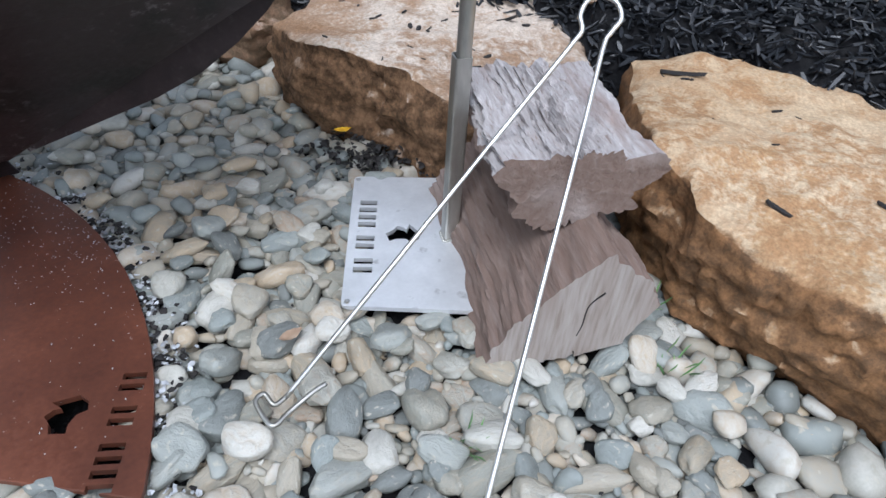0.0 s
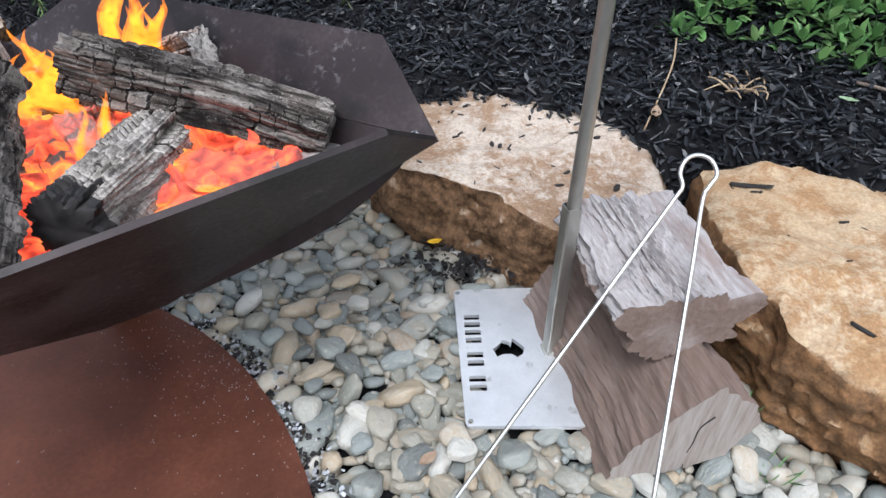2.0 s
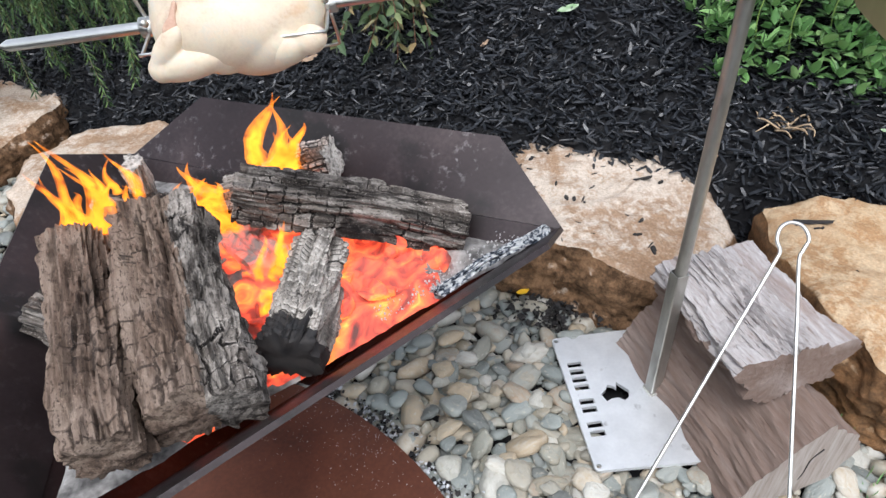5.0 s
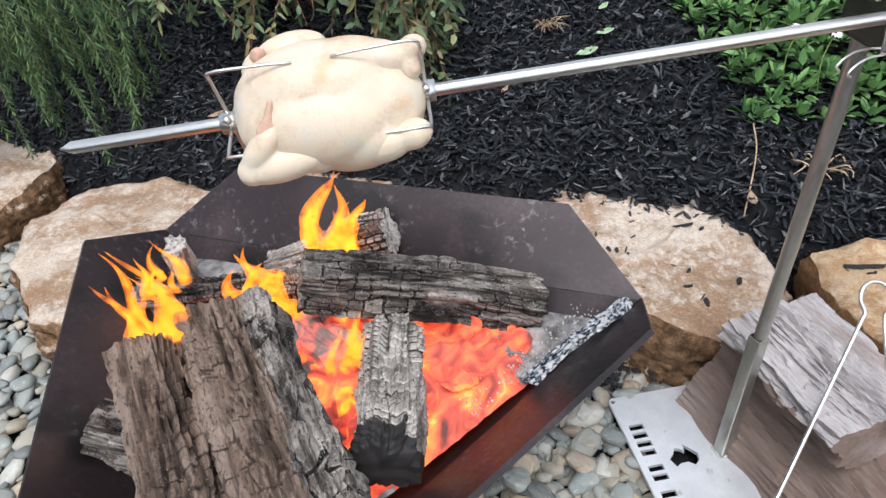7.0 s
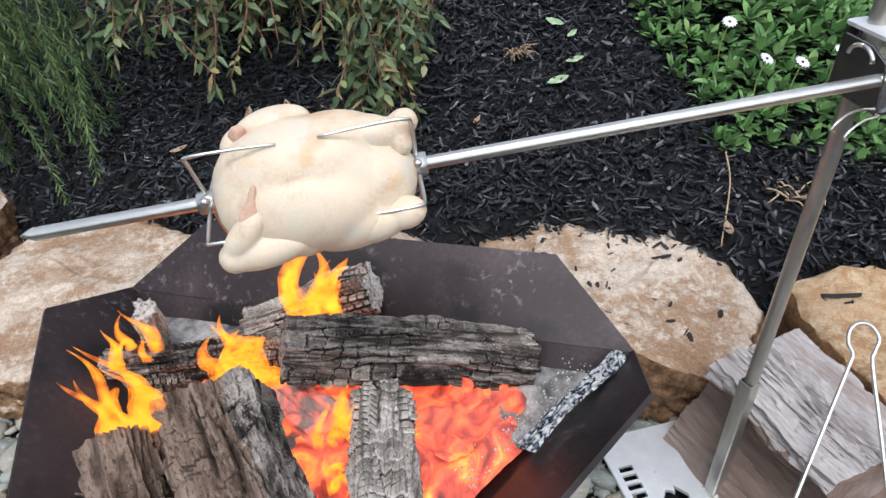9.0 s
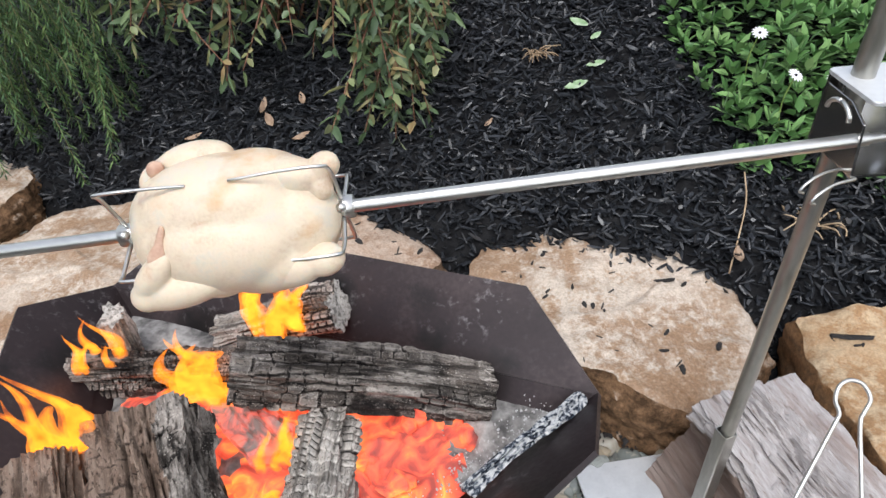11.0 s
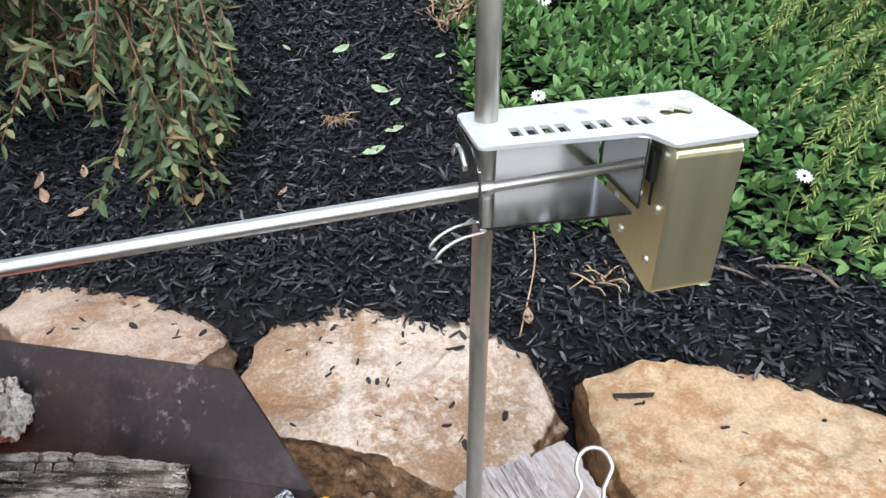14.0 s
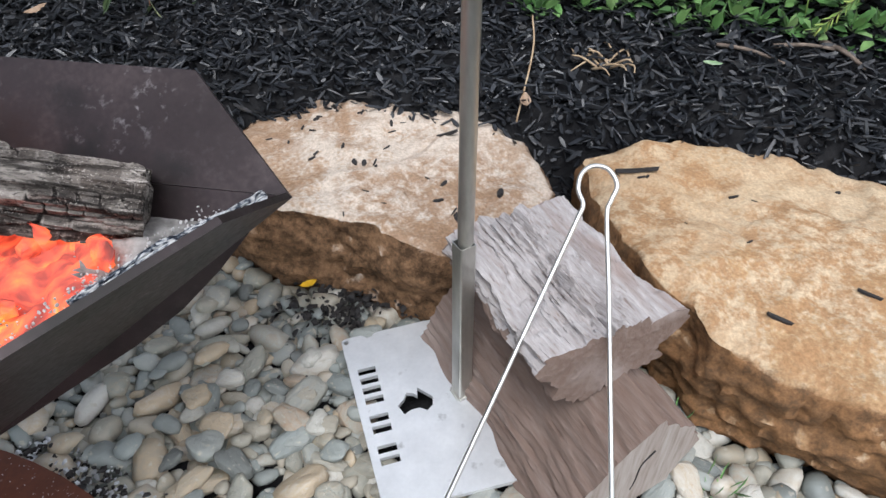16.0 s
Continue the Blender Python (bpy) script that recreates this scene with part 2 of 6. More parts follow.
dusted(pit_mat, (0.30, 0.275, 0.28), 6, 70)
# motor casing: the gold-green garden it would mirror is put into its base colour
garden_reflecting_steel = material("stainless_garden_reflection", [(0.3, (0.78, 0.75, 0.46)), (0.7, (0.90, 0.86, 0.58))], 9, rough=0.38, metal=1, bump=0.04, bump_scale=160, stretch=(1, 1, 0.06), rough_var=0.08)
rust_mat = material("rust_brown_steel", [(0.25, (0.055, 0.019, 0.012)), (0.5, (0.11, 0.036, 0.020)), (0.75, (0.18, 0.062, 0.034))], 6, rough=0.5, metal=0.1, bump=0.2, bump_scale=160,
                    spot=((0.24, 0.17, 0.15), 120, 0.70, 0.05))
def sandstone(name, light, tan, rust, dark):
    """Split sandstone: weathered skin on the flats, broken iron-brown faces at the sides."""
    stain = tuple(0.55 * p + 0.45 * q for p, q in zip(rust, tan))
    pale = tuple(min(0.72, 1.10 * p) for p in light)
    m = material(name, [(0.30, rust), (0.38, stain), (0.44, tan), (0.50, light), (0.56, pale), (0.62, light), (0.69, tan), (0.78, stain)], 4.2, 15, rough=0.9, bump=1.0, bump_scale=120, bump_dist=0.006, warp=0.9, spec=0.18, spot=(tuple(0.5 * p + 0.5 * q for p, q in zip(tan, light)), 3.2, 0.5, 0.22))
    n, l = m.node_tree.nodes, m.node_tree.links
    b = n["Principled BSDF"]
    skin = b.inputs["Base Color"].links[0].from_socket
    geo, tc = n.new("ShaderNodeNewGeometry"), n.new("ShaderNodeTexCoord")
    zone, speck = n.new("ShaderNodeTexNoise"), n.new("ShaderNodeTexNoise")
    zone.inputs["Scale"].default_value, zone.inputs["Detail"].default_value, zone.inputs["Distortion"].default_value = 5.0, 4, 0.8
    speck.inputs["Scale"].default_value, speck.inputs["Detail"].default_value, speck.inputs["Roughness"].default_value = 42, 12, 0.72
    zr, sr, zs = n.new("ShaderNodeMapRange"), n.new("ShaderNodeMapRange"), n.new("ShaderNodeMath")
    zr.inputs[1].default_value, zr.inputs[2].default_value, zr.inputs[4].default_value = 0.40, 0.56, 0.9
    sr.inputs[1].default_value, sr.inputs[2].default_value = 0.43, 0.56
    zs.operation = "MULTIPLY"
    l.new(tc.outputs["Object"], zone.inputs[0])
    l.new(tc.outputs["Object"], speck.inputs[0])
    l.new(zone.outputs[0], zr.inputs[0])
    l.new(speck.outputs[0], sr.inputs[0])
    l.new(zr.outputs[0], zs.inputs[0])
    l.new(sr.outputs[0], zs.inputs[1])
    mottle = n.new("ShaderNodeMix")
    mottle.data_type = "RGBA"
    l.new(zs.outputs[0], mottle.inputs[0])
    l.new(skin, mottle.inputs[6])
    mottle.inputs[7].default_value = (*tuple(0.7 * p + 0.3 * q for p, q in zip(rust, tan)), 1)
    skin = mottle.outputs[2]
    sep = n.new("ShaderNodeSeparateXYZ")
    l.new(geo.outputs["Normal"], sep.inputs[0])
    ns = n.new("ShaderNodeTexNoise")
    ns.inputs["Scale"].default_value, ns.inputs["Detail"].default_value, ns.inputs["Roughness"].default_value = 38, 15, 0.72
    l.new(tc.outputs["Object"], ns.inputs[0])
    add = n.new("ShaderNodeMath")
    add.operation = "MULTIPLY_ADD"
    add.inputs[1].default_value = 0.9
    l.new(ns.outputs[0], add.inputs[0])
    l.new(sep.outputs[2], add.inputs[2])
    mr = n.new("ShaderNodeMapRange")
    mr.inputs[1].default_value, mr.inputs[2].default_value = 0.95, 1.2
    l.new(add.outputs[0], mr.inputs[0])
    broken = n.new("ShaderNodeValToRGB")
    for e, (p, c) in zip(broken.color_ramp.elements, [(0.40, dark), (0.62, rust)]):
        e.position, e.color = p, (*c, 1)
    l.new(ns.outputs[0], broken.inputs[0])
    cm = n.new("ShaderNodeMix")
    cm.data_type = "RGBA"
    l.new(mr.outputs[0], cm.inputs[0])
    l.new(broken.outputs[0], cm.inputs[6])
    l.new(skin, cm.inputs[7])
    grit, level, sand = n.new("ShaderNodeTexNoise"), n.new("ShaderNodeMapRange"), n.new("ShaderNodeMix")
    grit.inputs["Scale"].default_value, grit.inputs["Detail"].default_value, grit.inputs["Roughness"].default_value = 210, 8, 0.7
    l.new(tc.outputs["Object"], grit.inputs[0])
    level.inputs[1].default_value, level.inputs[2].default_value, level.inputs[3].default_value, level.inputs[4].default_value = 0.32, 0.66, 0.64, 1.08
    l.new(grit.outputs[0], level.inputs[0])
    sand.data_type, sand.blend_type = "RGBA", "MULTIPLY"
    sand.inputs[0].default_value = 1.0
    l.new(cm.outputs[2], sand.inputs[6])
    l.new(level.outputs[0], sand.inputs[7])
    l.new(sand.outputs[2], b.inputs["Base Color"])
    return m


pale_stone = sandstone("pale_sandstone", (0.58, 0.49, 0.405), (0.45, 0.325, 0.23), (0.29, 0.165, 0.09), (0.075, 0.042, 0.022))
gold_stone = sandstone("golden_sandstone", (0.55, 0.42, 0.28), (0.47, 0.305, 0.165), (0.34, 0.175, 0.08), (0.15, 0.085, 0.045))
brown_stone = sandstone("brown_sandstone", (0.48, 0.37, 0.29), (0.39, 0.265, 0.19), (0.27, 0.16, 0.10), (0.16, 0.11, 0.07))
grey_wood = material("weathered_grey_wood", [(0.27, (0.24, 0.19, 0.17)), (0.36, (0.37, 0.33, 0.315)), (0.55, (0.43, 0.395, 0.385)), (0.75, (0.52, 0.485, 0.48))], 190, 12, rough=0.88, bump=1.0, bump_scale=460, bump_dist=0.004, stretch=(0.2, 1, 1), spec=0.15,
                     spot=((0.30, 0.235, 0.21), 22, 0.58, 0.14))
red_wood = material("split_red_gum", [(0.25, (0.165, 0.112, 0.09)), (0.42, (0.185, 0.13, 0.106)), (0.6, (0.205, 0.15, 0.126)), (0.8, (0.24, 0.185, 0.16))], 130, 12, rough=0.88, bump=0.9, bump_scale=420, bump_dist=0.003, stretch=(0.14, 1, 1), spec=0.12,
                    spot=((0.32, 0.265, 0.24), 12, 0.52, 0.2))
sawn_wood = material("sawn_end_grain", [(0.3, (0.26, 0.215, 0.185)), (0.5, (0.34, 0.295, 0.265)), (0.75, (0.40, 0.355, 0.325))], 150, 12, rough=0.88, bump=0.8, bump_scale=260, bump_dist=0.002, stretch=(1, 1.2, 0.12), spec=0.15,
                     spot=((0.26, 0.20, 0.17), 12, 0.55, 0.15))


def charred(name, dark, mid, ash, dust=0.5, deep=0.9, stretch=(0.32, 1, 1), brown=(0.085, 0.066, 0.055), browned=0.5):
    """Burnt wood: fibres along the log, block cracks from the mesh's own cracks, pale ash on the crack lips."""
    m = material(name, [(0.34, dark), (0.47, mid), (0.60, tuple(0.45 * p + 0.55 * q for p, q in zip(mid, ash))), (0.72, mid)], 46, 12, rough=0.9, bump=1.0, bump_scale=210, bump_dist=0.003, stretch=stretch, spec=0.12)
    n, l = m.node_tree.nodes, m.node_tree.links
    b = n["Principled BSDF"]
    skin = b.inputs["Base Color"].links[0].from_socket
    tc, at_crack, at_block = n.new("ShaderNodeTexCoord"), n.new("ShaderNodeAttribute"), n.new("ShaderNodeAttribute")
    at_crack.attribute_name, at_block.attribute_name = "crack", "block"

    def blend(fac, a, colour, mode="MIX"):
        x = n.new("ShaderNodeMix")
        x.data_type, x.blend_type = "RGBA", mode
        l.new(fac, x.inputs[0])
        l.new(a, x.inputs[6])
        x.inputs[7].default_value = (*colour, 1)
        return x.outputs[2]

    def level(src, a, b2, c=0.0, d=1.0):
        r = n.new("ShaderNodeMapRange")
        r.inputs[1].default_value, r.inputs[2].default_value, r.inputs[3].default_value, r.inputs[4].default_value = a, b2, c, d
        l.new(src, r.inputs[0])
        return r.outputs[0]

    def grain(scale, detail, s3=(1, 1, 1)):
        mp, ns = n.new("ShaderNodeMapping"), n.new("ShaderNodeTexNoise")
        mp.inputs["Scale"].default_value = s3
        ns.inputs["Scale"].default_value, ns.inputs["Detail"].default_value, ns.inputs["Roughness"].default_value = scale, detail, 0.6
        l.new(tc.outputs["Object"], mp.inputs[0])
        l.new(mp.outputs[0], ns.inputs[0])
        return ns.outputs[0]

    def times(a, b2):
        x = n.new("ShaderNodeMath")
        x.operation = "MULTIPLY"
        l.new(a, x.inputs[0])
        l.new(b2, x.inputs[1])
        return x.outputs[0]

    skin = blend(level(grain(16, 5), 0.46, 0.62, 0.0, browned), skin, brown)
    jag = n.new("ShaderNodeMath")
    jag.operation = "MULTIPLY_ADD"
    jag.inputs[1].default_value = 0.34
    l.new(grain(260, 6), jag.inputs[0])
    l.new(at_crack.outputs["Fac"], jag.inputs[2])
    dusty = level(grain(15, 6), 0.70 - 0.4 * dust, 0.88 - 0.4 * dust)
    lip = n.new("ShaderNodeValToRGB")
    lip.color_ramp.elements.new(0.5)
    for e, (p, v) in zip(lip.color_ramp.elements, [(0.50, 0.0), (0.78, 1.0), (1.15, 0.45)]):
        e.position, e.color = p, (v, v, v, 1)
    l.new(jag.outputs[0], lip.inputs[0])
    skin = blend(times(times(lip.outputs[0], dusty), level(at_block.outputs["Fac"], 0.1, 0.8, 0.25, 1.0)), skin, ash)
    skin = blend(level(jag.outputs[0], 0.36, 0.66, deep, 0.0), skin, (0.009, 0.008, 0.008))
    skin = blend(times(level(grain(430, 5), 0.57, 0.66, 0.0, 0.75), level(grain(22, 5), 0.40, 0.62, 0.12, 1.0)), skin, tuple(min(0.7, 1.25 * q) for q in ash))
    skin = blend(level(grain(330, 6, (0.5, 1, 1)), 0.36, 0.46, 0.7, 0.0), skin, tuple(0.5 * q for q in dark))
    fibre = grain(120, 8, (0.06, 1, 1))
    skin = blend(level(fibre, 0.40, 0.50, 0.75, 0.0), skin, tuple(0.35 * q for q in mid))
    l.new(skin, b.inputs["Base Color"])
    bp2 = n.new("ShaderNodeBump")
    bp2.inputs["Strength"].default_value, bp2.inputs["Distance"].default_value = 0.8, 0.003
    l.new(fibre, bp2.inputs["Height"])
    l.new(b.inputs["Normal"].links[0].from_socket, bp2.inputs["Normal"])
    l.new(bp2.outputs[0], b.inputs["Normal"])
    return m


char_mat = charred("charred_wood", (0.009, 0.008, 0.008), (0.036, 0.030, 0.026), (0.42, 0.38, 0.34), 0.72, 0.98, browned=0.6, brown=(0.075, 0.055, 0.044))
char_brown = charred("half_burnt_wood", (0.045, 0.031, 0.024), (0.155, 0.108, 0.082), (0.29, 0.225, 0.18), 0.55, 0.75, (0.10, 1, 1), (0.17, 0.125, 0.10), 0.6)
ash_mat = charred("ash_crusted_wood", (0.07, 0.063, 0.057), (0.24, 0.215, 0.19), (0.56, 0.52, 0.47), 1.15, 0.97, brown=(0.20, 0.165, 0.135))
ash_white = material("white_ash_crust", [(0.40, (0.015, 0.019, 0.027)), (0.47, (0.10, 0.115, 0.14)), (0.54, (0.40, 0.41, 0.42)), (0.66, (0.62, 0.62, 0.61))], 150, 14, rough=0.95, bump=1.0, bump_scale=230, bump_dist=0.004, stretch=(0.7, 1, 1), warp=1.0, spec=0.1)


def glowing(name, stops, scale, strength, base=(0.10, 0.06, 0.055)):
    m = bpy.data.materials.new(name)
    m.use_nodes = True
    n, l = m.node_tree.nodes, m.node_tree.links
    b = n["Principled BSDF"]
    tc = n.new("ShaderNodeTexCoord")
    ns = n.new("ShaderNodeTexNoise")
    ns.inputs["Scale"].default_value, ns.inputs["Detail"].default_value, ns.inputs["Distortion"].default_value = scale, 7, 1.2
    l.new(tc.outputs["Object"], ns.inputs[0])
    ramp = n.new("ShaderNodeValToRGB")
    while len(ramp.color_ramp.elements) < len(stops):
        ramp.color_ramp.elements.new(0.5)
    for e, (p, c) in zip(ramp.color_ramp.elements, stops):
        e.position, e.color = p, (*c, 1)
    l.new(ns.outputs[0], ramp.inputs[0])
    b.inputs["Base Color"].default_value = (*base, 1)
    b.inputs["Roughness"].default_value = 0.9
    l.new(ramp.outputs[0], b.inputs["Emission Color"])
    b.inputs["Emission Strength"].default_value = strength
    bp = n.new("ShaderNodeBump")
    bp.inputs["Strength"].default_value, bp.inputs["Distance"].default_value = 0.8, 0.006
    l.new(ns.outputs[0], bp.inputs["Height"])
    l.new(bp.outputs[0], b.inputs["Normal"])
    return m


ember_mat = glowing("glowing_embers", [(0.30, (0.08, 0.008, 0.006)), (0.40, (0.45, 0.032, 0.016)), (0.48, (0.85, 0.085, 0.035)), (0.56, (1.0, 0.16, 0.05)), (0.64, (1.0, 0.30, 0.05)), (0.72, (1.0, 0.62, 0.10))], 24, 0.72, (0.08, 0.055, 0.05))
ember_ash = glowing("ashy_embers", [(0.40, (0.02, 0.004, 0.003)), (0.52, (0.55, 0.04, 0.02)), (0.66, (1.0, 0.13, 0.06))], 30, 0.6, (0.26, 0.22, 0.20))


def flame_material():
    """Fire that is clear at its skin and tips and dense and yellow at its heart; each vertex carries its own heat."""
    m = bpy.data.materials.new("flame")
    m.use_nodes = True
    n, l = m.node_tree.nodes, m.node_tree.links
    n.remove(n["Principled BSDF"])
    tc, own, ns = n.new("ShaderNodeTexCoord"), n.new("ShaderNodeAttribute"), n.new("ShaderNodeTexNoise")
    own.attribute_name = "heat"
    ns.inputs["Scale"].default_value, ns.inputs["Detail"].default_value, ns.inputs["Distortion"].default_value = 45, 3, 1.2
    l.new(tc.outputs["Object"], ns.inputs[0])
    heat = n.new("ShaderNodeMath")
    heat.operation = "MULTIPLY_ADD"
    heat.inputs[1].default_value = 0.5
    l.new(ns.outputs[0], heat.inputs[0])
    l.new(own.outputs["Fac"], heat.inputs[2])
    ramp = n.new("ShaderNodeValToRGB")
    ramp.color_ramp.elements.new(0.5)
    ramp.color_ramp.elements.new(0.5)
    for e, (p, c) in zip(ramp.color_ramp.elements, [(0.12, (1.0, 0.16, 0.015)), (0.34, (1.0, 0.34, 0.025)), (0.55, (1.0, 0.62, 0.09)), (0.80, (1.0, 0.88, 0.42))]):
        e.position, e.color = p, (*c, 1)
    l.new(heat.outputs[0], ramp.inputs[0])
    em, tr, mx = n.new("ShaderNodeEmission"), n.new("ShaderNodeBsdfTransparent"), n.new("ShaderNodeMixShader")
    em.inputs[1].default_value = 1.8
    l.new(ramp.outputs[0], em.inputs[0])
    op = n.new("ShaderNodeMapRange")
    op.inputs[1].default_value, op.inputs[2].default_value, op.inputs[3].default_value, op.inputs[4].default_value = 0.10, 0.95, 0.0, 0.85
    l.new(heat.outputs[0], op.inputs[0])
    l.new(op.outputs[0], mx.inputs[0])
    l.new(tr.outputs[0], mx.inputs[1])
    l.new(em.outputs[0], mx.inputs[2])
    l.new(mx.outputs[0], n["Material Output"].inputs[0])
    return m


flame_mat = flame_material()
chicken_mat = material("raw_chicken_skin", [(0.28, (0.52, 0.38, 0.27)), (0.40, (0.60, 0.49, 0.37)), (0.52, (0.65, 0.54, 0.41)), (0.66, (0.58, 0.52, 0.43)), (0.8, (0.67, 0.58, 0.46))], 26, 8, rough=0.42, bump=0.5, bump_scale=330, bump_dist=0.0016, warp=0.6,
                       spot=((0.56, 0.36, 0.20), 19, 0.60, 0.12), spec=0.35)
tip_mat = material("pink_wing_skin", [(0.3, (0.42, 0.24, 0.17)), (0.7, (0.58, 0.40, 0.29))], 90, rough=0.5, bump=0.4, bump_scale=300)
chicken_mat.node_tree.nodes["Principled BSDF"].inputs["Subsurface Weight"].default_value = 0.25
chicken_mat.node_tree.nodes["Principled BSDF"].inputs["Subsurface Radius"].default_value = (0.01, 0.005, 0.003)


def leafy(name, stops, gloss=0.45):
    m = material(name, stops, 40, 3, rough=gloss, bump=0.1, rnd="island", rnd_mix=0.8, spec=0.4)
    b = m.node_tree.nodes["Principled BSDF"]
    b.inputs["Transmission Weight"].default_value = 0.0
    b.inputs["Sheen Weight"].default_value = 0.1
    return m


daisy_leaf = leafy("fresh_green_leaf", [(0.0, (0.05, 0.13, 0.035)), (0.5, (0.11, 0.25, 0.07)), (0.85, (0.22, 0.38, 0.13)), (1.0, (0.34, 0.46, 0.22))])
gum_leaf = leafy("olive_green_leaf", [(0.0, (0.025, 0.045, 0.022)), (0.35, (0.055, 0.095, 0.040)), (0.6, (0.11, 0.165, 0.065)), (0.76, (0.19, 0.22, 0.10)), (0.88, (0.25, 0.20, 0.085)), (1.0, (0.30, 0.15, 0.085))])
conifer_leaf = leafy("soft_green_needle", [(0.0, (0.014, 0.045, 0.012)), (0.5, (0.04, 0.095, 0.026)), (1.0, (0.13, 0.20, 0.055))], 0.6)
lime_leaf = leafy("lime_green_needle", [(0.0, (0.07, 0.13, 0.03)), (0.5, (0.17, 0.26, 0.055)), (1.0, (0.42, 0.48, 0.12))], 0.6)
stem_mat = material("reddish_stem", [(0.3, (0.12, 0.05, 0.03)), (0.7, (0.25, 0.13, 0.08))], 30, rough=0.7)
green_stem = material("olive_stem", [(0.3, (0.09, 0.10, 0.04)), (0.7, (0.18, 0.17, 0.08))], 30, rough=0.7)
straw_mat = material("dry_straw", [(0.3, (0.30, 0.20, 0.12)), (0.7, (0.50, 0.38, 0.25))], 40, rough=0.8)
dry_leaf_mat = material("dry_brown_leaf", [(0.3, (0.25, 0.16, 0.10)), (0.7, (0.45, 0.33, 0.24))], 40, rough=0.7)
stick_mat = material("weathered_stick", [(0.3, (0.10, 0.075, 0.06)), (0.7, (0.22, 0.17, 0.135))], 60, rough=0.85)
fallen_green = material("fallen_green_leaf", [(0.3, (0.16, 0.28, 0.12)), (0.7, (0.42, 0.50, 0.36))], 30, rough=0.6)
white_petal = material("white_petal", [(0.3, (0.70, 0.68, 0.74)), (0.7, (0.82, 0.80, 0.84))], 50, rough=0.6)
yellow_mat = material("yellow_leaf", [(0.3, (0.75, 0.42, 0.02)), (0.7, (0.85, 0.55, 0.04))], 50, rough=0.5)
dark_mat = material("black_plastic", [(0.3, (0.012, 0.012, 0.013)), (0.7, (0.02, 0.02, 0.022))], 30, rough=0.4)

# ---------- ground ----------
def axis_steps(lo, hi, step):
    inner = list(np.arange(lo, hi + 1e-6, step))
    grow, a, b = step, lo, hi
    out_l, out_r = [], []
    while b < 120:
        grow *= 1.6
        a, b = a - grow, b + grow
        out_l.append(a)
        out_r.append(b)
    return out_l[::-1] + inner + out_r


xs, ys = axis_steps(-2.4, 2.2, 0.04), axis_steps(-0.6, 3.0, 0.04)
gv = [(x, y, ground_z(x, y) + (0.012 * nz((x, y, 0), 9) if abs(x) < 3 and abs(y) < 4 else 0)) for y in ys for x in xs]
w = len(xs)
gf = [(j * w + i, j * w + i + 1, (j + 1) * w + i + 1, (j + 1) * w + i) for j in range(len(ys) - 1) for i in range(w - 1)]
ground = obj("ground", mesh_from("ground", gv, gf), soil_mat, None, "black mulched garden soil rising behind the stones", "ground", kind="structure")

# ---------- boulders ----------
def poly_radius(outline, c, a):
    d = V((math.cos(a), math.sin(a)))
    best = None
    k = len(outline)
    for i in range(k):
        p, q = V(outline[i][:2]) - c, V(outline[(i + 1) % k][:2]) - c
        e = q - p
        den = d.x * e.y - d.y * e.x
        if abs(den) < 1e-9:
            continue
        t = (p.x * e.y - p.y * e.x) / den
        s = (p.x * d.y - p.y * d.x) / den
        if t > 0 and -1e-6 <= s <= 1 + 1e-6:
            z = outline[i][2] + s * (outline[(i + 1) % k][2] - outline[i][2])
            if best is None or t > best[0]:
                best = (t, z)
    return best


